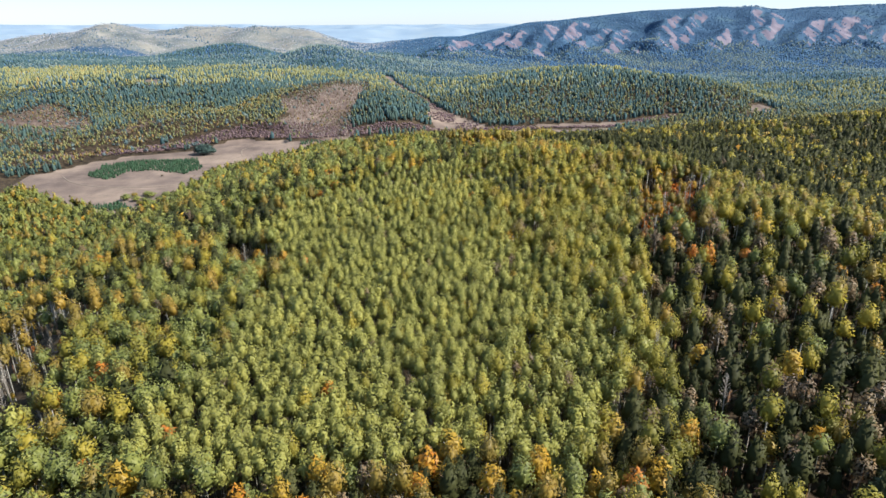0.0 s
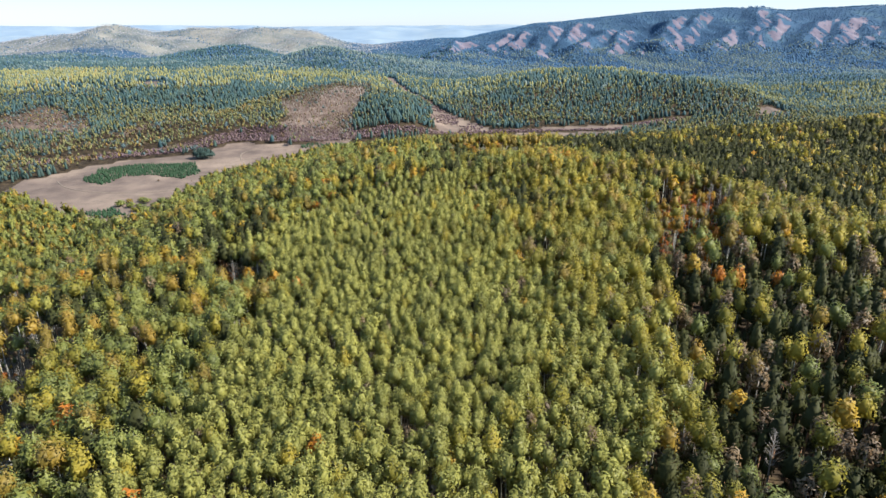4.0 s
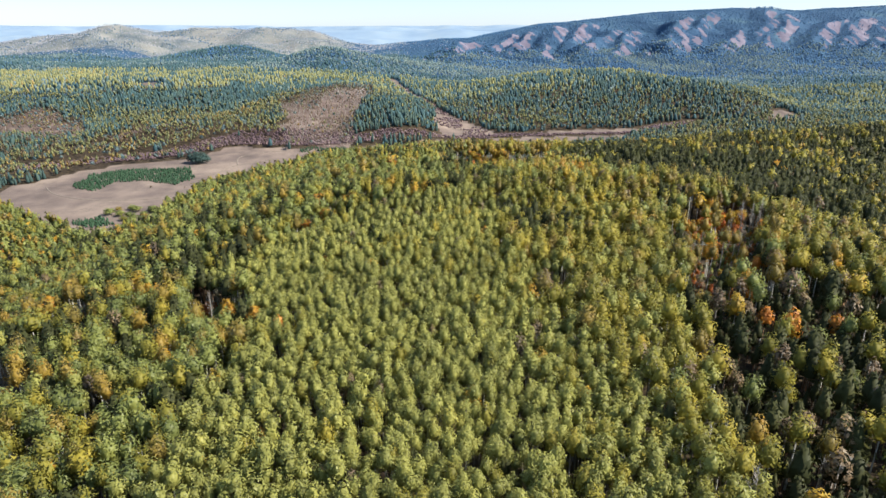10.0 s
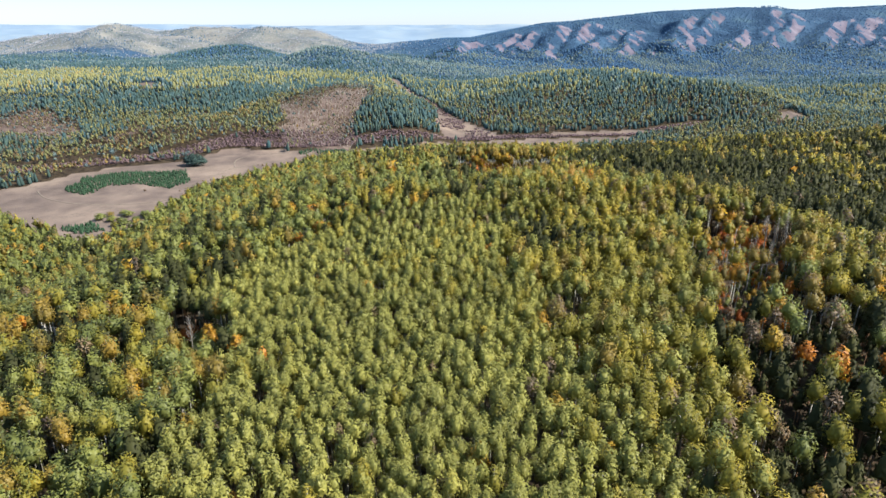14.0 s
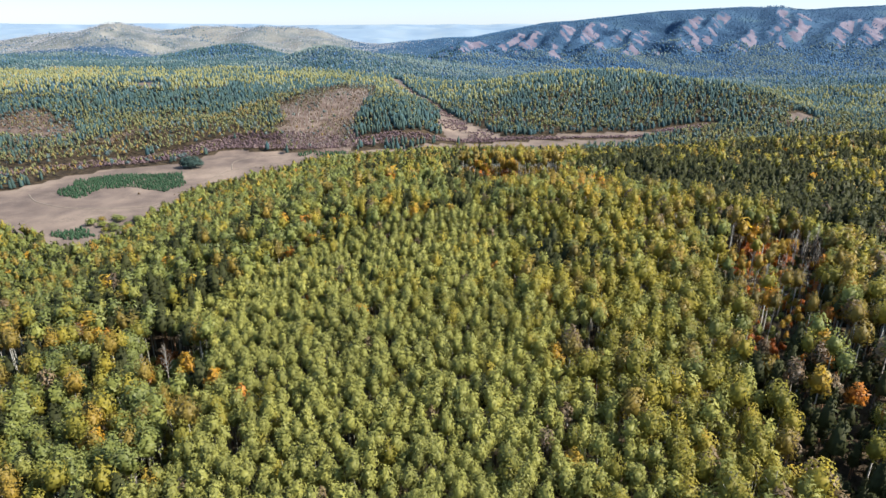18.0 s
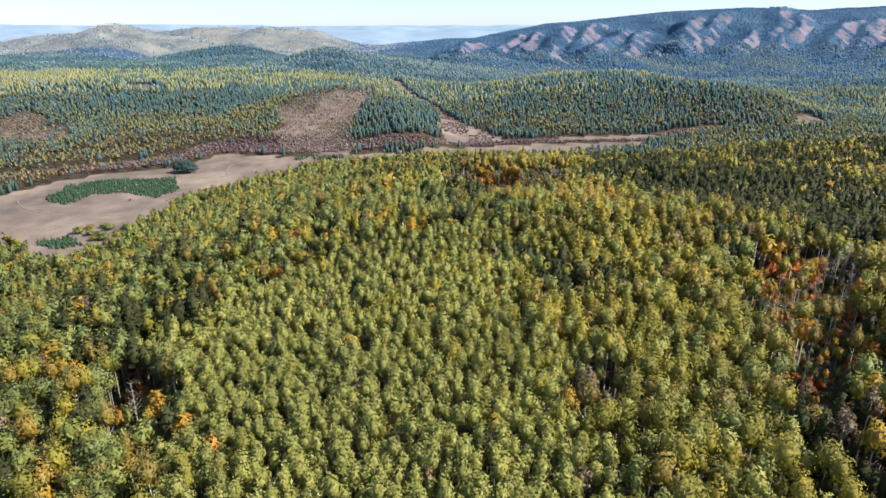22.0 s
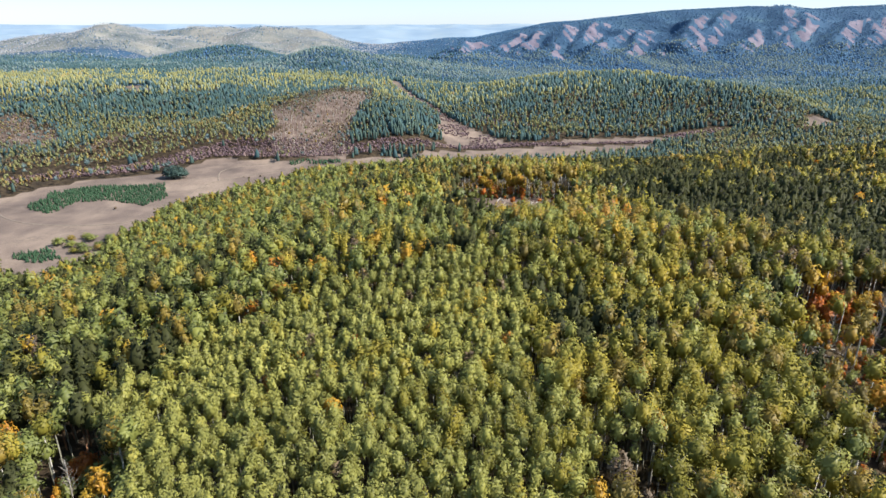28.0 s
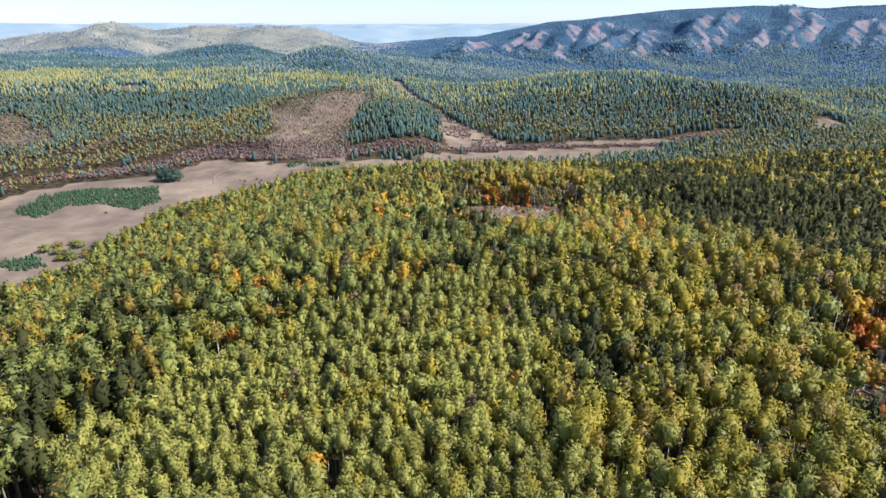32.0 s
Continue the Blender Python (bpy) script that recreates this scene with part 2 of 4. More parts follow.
OPEN_WEST = [(-194, 238), (-180, 239), (-128, 191), (-106, 171), (-100, 156), (-99, 141), (-112, 143)]
OPEN_NEAR = [(-182, 209), (-180, 227), (-124, 176), (-100, 149), (-95, 128), (-94, 114), (-105, 114)]
OPEN_MID = [(-230, 284), (-212, 284), (-155, 247), (-101, 207), (-96, 200), (-124, 202), (-192, 256), (-210, 260)]
PATCH = [(-330, 560), (-341, 608), (-317, 630), (-256, 640), (-238, 602), (-243, 567), (-268, 583), (-301, 578), (-310, 546)]
YELLOW_BAND = [(-352, 812), (-290, 846), (-262, 905), (-222, 978)]
PINE_SLOPE = [(72, 410), (84, 345), (100, 295), (118, 275), (190, 330), (190, 400), (165, 470), (90, 470)]
PINE_WEST = [(-161, 302), (-115, 272), (-96, 264), (-74, 249), (-64, 226), (-69, 213), (-92, 215)]
DARK_WEST = [(-170, 390), (-132, 373), (-92, 352), (-52, 327), (-45, 294), (-68, 287), (-86, 279), (-109, 281)]
HOLLOW = [(106, 524), (140, 512), (143, 419), (163, 403), (180, 385), (187, 368)]
SCRUB = [(-272, 463), (-253, 475), (-239, 454), (-256, 449)]


# ---------------------------------------------------------------- materials
def material(name):
    m = bpy.data.materials.new(name)
    m.use_nodes = True
    nt = m.node_tree
    return m, nt, nt.nodes, nt.links, nt.nodes["Principled BSDF"]


def ramp(nodes, stops):
    n = nodes.new("ShaderNodeValToRGB")
    while len(n.color_ramp.elements) < len(stops):
        n.color_ramp.elements.new(0.5)
    for e, (p, c) in zip(n.color_ramp.elements, stops):
        e.position, e.color = p, (*c, 1)
    return n


def math_node(nt, op, a, b):
    n = nt.nodes.new("ShaderNodeMath")
    n.operation = op
    for i, v in enumerate((a, b)):
        if isinstance(v, (int, float)):
            n.inputs[i].default_value = v
        else:
            nt.links.new(v, n.inputs[i])
    return n.outputs[0]


def leaf_material(name, stops, through_light=0.25, rough=0.55, patch=35.0, spread=0.55, shine=0.3):
    """Foliage: its colour runs along the stops from tree to tree, patch to patch and leaf to leaf."""
    m, nt, nodes, links, bsdf = material(name)
    info, geo, tone = nodes.new("ShaderNodeObjectInfo"), nodes.new("ShaderNodeNewGeometry"), nodes.new("ShaderNodeAttribute")
    tone.attribute_name = "tone"
    tree = math_node(nt, "FRACT", math_node(nt, "ADD", info.outputs["Random"], tone.outputs["Fac"]), 0.0)
    noise_t = nodes.new("ShaderNodeTexNoise")
    noise_t.inputs["Scale"].default_value = 1.0 / patch
    noise_t.inputs["Detail"].default_value = 2.0
    links.new(geo.outputs["Position"], noise_t.inputs["Vector"])
    v = math_node(nt, "ADD", math_node(nt, "MULTIPLY", tree, spread), math_node(nt, "MULTIPLY", geo.outputs["Random Per Island"], 0.22))
    v = math_node(nt, "ADD", v, math_node(nt, "MULTIPLY", math_node(nt, "SUBTRACT", noise_t.outputs["Fac"], 0.36), 0.9))
    cr = ramp(nodes, stops)
    links.new(v, cr.inputs["Fac"])
    links.new(cr.outputs["Color"], bsdf.inputs["Base Color"])
    bsdf.inputs["Roughness"].default_value = rough
    bsdf.inputs["Specular IOR Level"].default_value = shine
    tl, mix = nodes.new("ShaderNodeBsdfTranslucent"), nodes.new("ShaderNodeMixShader")
    links.new(cr.outputs["Color"], tl.inputs["Color"])
    # leaves lie along the round of the crown
    crown, turned, both, norm = nodes.new("ShaderNodeAttribute"), nodes.new("ShaderNodeVectorTransform"), nodes.new("ShaderNodeMix"), nodes.new("ShaderNodeVectorMath")
    crown.attribute_name = "crown_round"
    turned.vector_type, turned.convert_from, turned.convert_to = "NORMAL", "OBJECT", "WORLD"
    both.data_type, norm.operation = "VECTOR", "NORMALIZE"
    both.inputs["Factor"].default_value = 0.74
    links.new(crown.outputs["Vector"], turned.inputs[0])
    links.new(geo.outputs["Normal"], both.inputs["A"])
    links.new(turned.outputs[0], both.inputs["B"])
    links.new(both.outputs["Result"], norm.inputs[0])
    links.new(norm.outputs[0], bsdf.inputs["Normal"])
    mix.inputs["Fac"].default_value = through_light
    links.new(bsdf.outputs[0], mix.inputs[1])
    links.new(tl.outputs[0], mix.inputs[2])
    links.new(mix.outputs[0], nodes["Material Output"].inputs["Surface"])
    return m


def bark_material(name, light, dark, scale=3.0, mark=0.55):
    m, nt, nodes, links, bsdf = material(name)
    tc, mp, nz = nodes.new("ShaderNodeTexCoord"), nodes.new("ShaderNodeMapping"), nodes.new("ShaderNodeTexNoise")
    mp.inputs["Scale"].default_value = (1, 1, 2.5)
    nz.inputs["Scale"].default_value, nz.inputs["Detail"].default_value = scale, 4
    links.new(tc.outputs["Object"], mp.inputs[0])
    links.new(mp.outputs[0], nz.inputs["Vector"])
    cr = ramp(nodes, [(mark - 0.12, light), (mark, tuple(0.5 * a + 0.5 * b for a, b in zip(light, dark))), (mark + 0.1, dark)])
    links.new(nz.outputs["Fac"], cr.inputs["Fac"])
    links.new(cr.outputs["Color"], bsdf.inputs["Base Color"])
    bsdf.inputs["Roughness"].default_value = 0.85
    return m


ASPEN_LEAF = leaf_material("aspen_leaf", [(0.0, (0.144, 0.144, 0.042)), (0.5, (0.219, 0.218, 0.059)), (0.85, (0.274, 0.263, 0.066)), (1.0, (0.324, 0.278, 0.061))], 0.3, 0.45, shine=0.15)
BIRCH_LEAF = leaf_material("birch_leaf", [(0.0, (0.095, 0.093, 0.018)), (0.5, (0.192, 0.171, 0.028)), (0.85, (0.287, 0.227, 0.032)), (1.0, (0.402, 0.259, 0.032))], 0.3, shine=0.2)
GREEN_LEAF = leaf_material("green_leaf", [(0.0, (0.081, 0.097, 0.028)), (0.5, (0.147, 0.163, 0.042)), (1.0, (0.225, 0.228, 0.051))], 0.3)
GOLD_LEAF = leaf_material("gold_leaf", [(0.0, (0.188, 0.138, 0.023)), (0.5, (0.325, 0.211, 0.023)), (0.85, (0.376, 0.202, 0.020)), (1.0, (0.359, 0.130, 0.016))], 0.3, spread=0.8)
RED_LEAF = leaf_material("red_leaf", [(0.0, (0.14, 0.042, 0.012)), (0.5, (0.31, 0.085, 0.012)), (1.0, (0.44, 0.135, 0.014))], 0.3, spread=0.8)
PINE_NEEDLE = leaf_material("pine_needle", [(0.0, (0.021, 0.023, 0.009)), (0.5, (0.032, 0.035, 0.013)), (1.0, (0.054, 0.055, 0.018))], 0.06, 0.6, shine=0.08)
YOUNG_PINE = leaf_material("young_pine_needle", [(0.0, (0.028, 0.06, 0.034)), (1.0, (0.052, 0.10, 0.055))], 0.1, 0.6, shine=0.08)
AMBER_LEAF = leaf_material("amber_birch_leaf", [(0.0, (0.109, 0.084, 0.019)), (0.5, (0.195, 0.142, 0.026)), (0.85, (0.274, 0.180, 0.028)), (1.0, (0.303, 0.155, 0.025))], 0.3)
BROWN_LEAF = leaf_material("withered_leaf", [(0.0, (0.072, 0.049, 0.032)), (0.5, (0.128, 0.087, 0.050)), (1.0, (0.187, 0.132, 0.064))], 0.2)
BRUSH_TWIG = leaf_material("river_brush_twig", [(0.0, (0.098, 0.063, 0.074)), (0.6, (0.172, 0.119, 0.132)), (1.0, (0.276, 0.205, 0.161))], 0.1, shine=0.08)
# far-off foliage: the seven colours below have distance haze mixed in
HAZED_CONIFER = leaf_material("haze_tinted_conifer", [(0.0, (0.029, 0.059, 0.065)), (0.5, (0.040, 0.073, 0.080)), (1.0, (0.054, 0.096, 0.098))], 0.05, 0.7, 120, shine=0.08)
HAZED_BIRCH = leaf_material("haze_paled_birch_leaf", [(0.0, (0.065, 0.107, 0.122)), (0.5, (0.107, 0.145, 0.148)), (1.0, (0.176, 0.198, 0.156))], 0.1, 0.7, 120, shine=0.08)
HAZED_MOUNTAIN_WOOD = leaf_material("haze_blue_mountain_conifer", [(0.0, (0.031, 0.071, 0.138)), (0.5, (0.044, 0.098, 0.181)), (1.0, (0.067, 0.133, 0.201))], 0.05, 0.7, 150, shine=0.08)
HAZED_GREY_BIRCH = leaf_material("haze_greyed_birch_leaf", [(0.0, (0.143, 0.168, 0.216)), (0.5, (0.230, 0.240, 0.270)), (1.0, (0.315, 0.298, 0.294))], 0.05, 0.7, 150, shine=0.08)
HAZED_OLIVE = leaf_material("hazed_olive_leaf", [(0.0, (0.102, 0.115, 0.062)), (0.5, (0.168, 0.170, 0.078)), (1.0, (0.258, 0.230, 0.088))], 0.1, 0.7, 90, shine=0.08)
HAZED_GOLD = leaf_material("hazed_golden_leaf", [(0.0, (0.17, 0.14, 0.062)), (0.5, (0.25, 0.185, 0.068)), (1.0, (0.29, 0.17, 0.06))], 0.1, 0.7, 90, shine=0.08)
HAZED_PINE = leaf_material("hazed_pine_needle", [(0.0, (0.030, 0.050, 0.048)), (0.5, (0.042, 0.069, 0.061)), (1.0, (0.061, 0.090, 0.074))], 0.05, 0.7, 120, shine=0.08)
ASPEN_BARK = bark_material("aspen_bark", (0.24, 0.235, 0.18), (0.08, 0.07, 0.06))
BIRCH_BARK = bark_material("birch_bark", (0.41, 0.39, 0.35), (0.07, 0.06, 0.055), 4.0, 0.6)
PINE_BARK = bark_material("pine_bark", (0.30, 0.15, 0.07), (0.11, 0.075, 0.055), 2.0, 0.5)
DEAD_BARK = bark_material("grey_dead_bark", (0.27, 0.24, 0.21), (0.12, 0.10, 0.085), 2.0, 0.55)

GROUND, nt, nodes, links, bsdf = material("earth_and_grass")
geo = nodes.new("ShaderNodeNewGeometry")


def ground_noise(scale, detail=5.0, stretch=(1, 1, 1)):
    mp, n = nodes.new("ShaderNodeMapping"), nodes.new("ShaderNodeTexNoise")
    mp.inputs["Scale"].default_value = stretch
    n.inputs["Scale"].default_value, n.inputs["Detail"].default_value = scale, detail
    links.new(geo.outputs["Position"], mp.inputs[0])
    links.new(mp.outputs[0], n.inputs["Vector"])
    return n.outputs["Fac"]


def ground_mix(fac, a, b):
    n = nodes.new("ShaderNodeMix")
    n.data_type = "RGBA"
    links.new(fac, n.inputs["Factor"])
    links.new(a, n.inputs["A"])
    links.new(b, n.inputs["B"])
    return n.outputs["Result"]


def ground_colours(fac, stops):
    n = ramp(nodes, stops)
    links.new(fac, n.inputs["Fac"])
    return n.outputs["Color"]


def cover(name, ragged):
    a = nodes.new("ShaderNodeAttribute")
    a.attribute_name = name
    e = math_node(nt, "ADD", a.outputs["Fac"], math_node(nt, "MULTIPLY", math_node(nt, "SUBTRACT", ragged, 0.5), 0.7))
    return ground_colours(e, [(0.42, (0, 0, 0)), (0.58, (1, 1, 1))])


ragged = ground_noise(0.05, 6)
floor_c = ground_colours(ground_noise(0.35, 6), [(0.3, (0.018, 0.014, 0.009)), (0.5, (0.042, 0.03, 0.02)), (0.7, (0.075, 0.055, 0.03))])
grass_c = ground_mix(ground_noise(0.5, 6), ground_colours(ground_noise(0.018, 6, (1, 0.6, 1)), [(0.36, (0.073, 0.055, 0.051)), (0.47, (0.121, 0.090, 0.078)), (0.55, (0.160, 0.120, 0.101)), (0.66, (0.262, 0.200, 0.158))]),
                     ground_colours(ground_noise(0.06, 5), [(0.35, (0.082, 0.065, 0.057)), (0.65, (0.175, 0.135, 0.110))]))
cut_c = ground_colours(ground_noise(0.09, 6), [(0.3, (0.07, 0.048, 0.04)), (0.55, (0.125, 0.09, 0.076)), (0.75, (0.19, 0.145, 0.115))])
# bare ground of the spurs, lilac haze mixed into its colour
hazed_bare_c = ground_colours(ground_noise(0.02, 7), [(0.3, (0.068, 0.063, 0.090)), (0.5, (0.106, 0.095, 0.127)), (0.7, (0.155, 0.137, 0.169))])
# ground under the far woods, distance haze put into its blue
haze_blue_c = ground_colours(ground_noise(0.012, 7), [(0.3, (0.023, 0.050, 0.096)), (0.55, (0.035, 0.071, 0.123)), (0.75, (0.057, 0.099, 0.126))])
c = ground_mix(cover("hazed_wood", ragged), floor_c, haze_blue_c)
# leafy far hills, with grey-blue haze in the ground colour
hazed_leafy_c = ground_mix(ground_noise(0.05, 6), ground_colours(ground_noise(0.009, 6), [(0.36, (0.059, 0.082, 0.103)), (0.5, (0.134, 0.140, 0.137)), (0.64, (0.213, 0.200, 0.177))]), ground_colours(ground_noise(0.03, 6), [(0.3, (0.079, 0.100, 0.114)), (0.7, (0.202, 0.194, 0.171))]))
c = ground_mix(cover("hazed_leafy", ragged), c, hazed_leafy_c)
c = ground_mix(cover("bare", ragged), c, hazed_bare_c)
c = ground_mix(cover("cut", ragged), c, cut_c)
c = ground_mix(cover("grass", ragged), c, grass_c)
links.new(c, bsdf.inputs["Base Color"])
bsdf.inputs["Roughness"].default_value = 0.95
bsdf.inputs["Specular IOR Level"].default_value = 0.1
bp = nodes.new("ShaderNodeBump")
bp.inputs["Strength"].default_value, bp.inputs["Distance"].default_value = 0.6, 0.5
links.new(ground_noise(0.8, 6), bp.inputs["Height"])
links.new(bp.outputs[0], bsdf.inputs["Normal"])


# ---------------------------------------------------------------- the ground, one sheet to the horizon
def set_attr(me, name, values):
    me.attributes.new(name, "FLOAT", "POINT").data.foreach_set("value", np.asarray(values, np.float32))


def crown_round(v):
    """Directions along which a crown bulges outwards at its corners."""
    lo, hi = v[:, 2].min(), v[:, 2].max()
    r = max(np.abs(v[:, :2]).max(), 0.1)
    d = np.stack([v[:, 0] / r, v[:, 1] / r, (v[:, 2] - lo - 0.3 * (hi - lo)) / (0.7 * (hi - lo) + 0.01) * 0.9 + 0.12], 1)
    return d / np.maximum(np.linalg.norm(d, axis=1), 1e-6)[:, None]


def shape_round(shape):
    return shape[2] if len(shape) > 2 else crown_round(shape[0])


def set_round(me, values):
    me.attributes.new("crown_round", "FLOAT_VECTOR", "POINT").data.foreach_set("vector", np.ascontiguousarray(values, np.float32).ravel())


def raw_mesh(name, verts, tris):
    """A mesh from arrays of corners and three-cornered faces."""
    me = bpy.data.meshes.new(name)
    n = len(tris)
    me.vertices.add(len(verts))
    me.vertices.foreach_set("co", np.ascontiguousarray(verts, np.float32).ravel())
    me.loops.add(n * 3)
    me.loops.foreach_set("vertex_index", np.ascontiguousarray(tris, np.int32).ravel())
    me.polygons.add(n)
    me.polygons.foreach_set("loop_start", np.arange(0, n * 3, 3, dtype=np.int32))
    return me


def build_ground():
    az = np.radians(np.concatenate([np.arange(-46, -8, 0.36), np.arange(-8, 40, 0.19), np.arange(42, 46, 0.5), np.arange(46, 314, 6.0)]))
    rad = np.concatenate([np.arange(12, 420, 7.0), 420 * (1840 / 420) ** np.linspace(0, 1, 95), np.arange(1855, 2400, 10.0), 2410 * (4850 / 2410) ** np.linspace(0, 1, 40)])
    a, r = np.meshgrid(az, rad)
    x, y = (r * np.sin(a)).ravel(), (r * np.cos(a)).ravel()
    x, y = np.append(x, 0.0), np.append(y, 0.0)
    z = ground_height(x, y)
    nr, na = len(rad), len(az)
    i, j = np.meshgrid(np.arange(nr - 1), np.arange(na), indexing="ij")
    p, q = (i * na + j).ravel(), (i * na + (j + 1) % na).ravel()
    s, t = p + na, q + na
    tris = np.concatenate([np.stack([p, q, t], 1), np.stack([p, t, s], 1)])
    k = np.arange(na)
    tris = np.concatenate([tris, np.stack([np.full(na, nr * na), (k + 1) % na, k], 1)])[:, ::-1]
    me = raw_mesh("ground", np.stack([x, y, z], 1), tris)
    me.update()
    me.polygons.foreach_set("use_smooth", np.ones(len(tris), bool))
    grass = inside(x, y, FIELD) | inside(x, y, STRIP) | inside(x, y, STRIP_FAR) | inside(x, y, MEADOW) | inside(x, y, GLADE) | inside(x, y, FAR_FIELD) | (near_line(x, y, MEADOW_PATH) < 9)
    cut = ragged_inside(x, y, CUT) | ragged_inside(x, y, CUT_WEST) | inside(x, y, CLEARING) | (near_line(x, y, RIDE) < 7)
    set_attr(me, "grass", grass.astype(float))
    set_attr(me, "cut", cut.astype(float))
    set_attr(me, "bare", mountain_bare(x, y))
    # the haze tint sets in with distance from the start
    set_attr(me, "hazed_wood", step(np.hypot(x, y), 950, 1350))
    set_attr(me, "hazed_leafy", step(-x, 250, 500) * step(y - 0.1 * x, 2050, 2250))
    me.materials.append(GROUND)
    return tagged(new("ground", me), "brown forest floor and dry tan grassland over rolling hills, haze tint on the far ones", "ground", kind="structure")


build_ground()


def build_distance():
    """The rim of far hills that closes the view, pale with haze painted into its colour."""
    az = np.radians(np.arange(-60, 60.1, 0.4))
    x, y = np.sin(az), np.cos(az)
    n, deg = len(az), np.degrees(az)
    rows = [(3050, np.full(n, -32.0))]
    # four ranges, one behind the other, with hollows between them
    for k, (r, low, rise) in enumerate(((3300, -8, 62), (3700, 22, 56), (4150, 48, 46), (4600, 74, 34))):
        crest = low + rise * (0.7 * vnoise(deg, 0 * az, 9 - k, 401 + k) + 0.3 * vnoise(deg, 0 * az, 2.4, 411 + k))
        rows += [(r - 130, crest - 30), (r - 60, crest - 9 + 14 * (vnoise(deg, 0 * az, 1.3, 421 + k) - 0.5)), (r, crest), (r + 110, crest - 26)]
    rows.append((4830, np.full(n, 60.0)))
    v = np.concatenate([np.stack([x * r, y * r, z], 1) for r, z in rows])
    k = np.arange(n - 1)
    tris = np.concatenate([np.concatenate([np.stack([r * n + k, r * n + k + 1, (r + 1) * n + k + 1], 1), np.stack([r * n + k, (r + 1) * n + k + 1, (r + 1) * n + k], 1)]) for r in range(len(rows) - 1)])[:, ::-1]
    me = raw_mesh("backdrop", v, tris)
    me.update()
    me.polygons.foreach_set("use_smooth", np.ones(len(tris), bool))
    m, nt, nodes, links, bsdf = material("far_hills_haze_blue")
    nz, g = nodes.new("ShaderNodeTexNoise"), nodes.new("ShaderNodeNewGeometry")
    nz.inputs["Scale"].default_value, nz.inputs["Detail"].default_value = 0.006, 8
    links.new(g.outputs["Position"], nz.inputs["Vector"])
    # pale blues of distance haze as the base colour of the hills
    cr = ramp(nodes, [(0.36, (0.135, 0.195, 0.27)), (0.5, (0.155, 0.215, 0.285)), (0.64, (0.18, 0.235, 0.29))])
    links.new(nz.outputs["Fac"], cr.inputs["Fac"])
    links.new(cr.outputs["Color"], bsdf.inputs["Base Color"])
    bsdf.inputs["Roughness"].default_value = 0.95
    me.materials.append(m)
    tagged(new("backdrop", me), "far hills along the horizon, coloured pale blue with haze", "hills", kind="structure")


build_distance()


# ---------------------------------------------------------------- tree shapes
def ico():
    p = (1 + 5 ** 0.5) / 2
    v = np.array([(-1, p, 0), (1, p, 0), (-1, -p, 0), (1, -p, 0), (0, -1, p), (0, 1, p), (0, -1, -p), (0, 1, -p), (p, 0, -1), (p, 0, 1), (-p, 0, -1), (-p, 0, 1)], float)
    f = np.array([(0, 11, 5), (0, 5, 1), (0, 1, 7), (0, 7, 10), (0, 10, 11), (1, 5, 9), (5, 11, 4), (11, 10, 2), (10, 7, 6), (7, 1, 8),
                  (3, 9, 4), (3, 4, 2), (3, 2, 6), (3, 6, 8), (3, 8, 9), (4, 9, 5), (2, 4, 11), (6, 2, 10), (8, 6, 7), (9, 8, 1)])
    return v / np.linalg.norm(v[0]), f


ICO_V, ICO_F = ico()


def unit(v):
    return v / np.maximum(np.linalg.norm(v, axis=-1, keepdims=True), 1e-6)


def join(pieces):
    verts, faces, n = [], [], 0
    for v, f in pieces:
        verts.append(v)
        faces.append(f + n)
        n += len(v)
    return np.concatenate(verts), np.concatenate(faces)


def tufts(rng, at, out, size, lift=0.5, loose=0.33):
    """One pointed leaf tuft at each place, turned outwards and a little up."""
    n = len(at)
    face = unit(out + loose * rng.normal(size=(n, 3)))
    up = unit(np.array([0, 0, lift]) + 0.5 * out + 0.6 * rng.normal(size=(n, 3)))
    up = unit(up - face * (up * face).sum(1, keepdims=True))
    side = np.cross(up, face)
    s = size * rng.uniform(0.7, 1.35, (n, 1))
    v = np.stack([at - side * s * 0.36 - up * s * 0.40, at + side * s * 0.36 - up * s * 0.35, at + up * s * 0.85 + side * s * rng.uniform(-0.2, 0.2, (n, 1))], 1).reshape(-1, 3)
    return v, np.arange(3 * n).reshape(-1, 3)


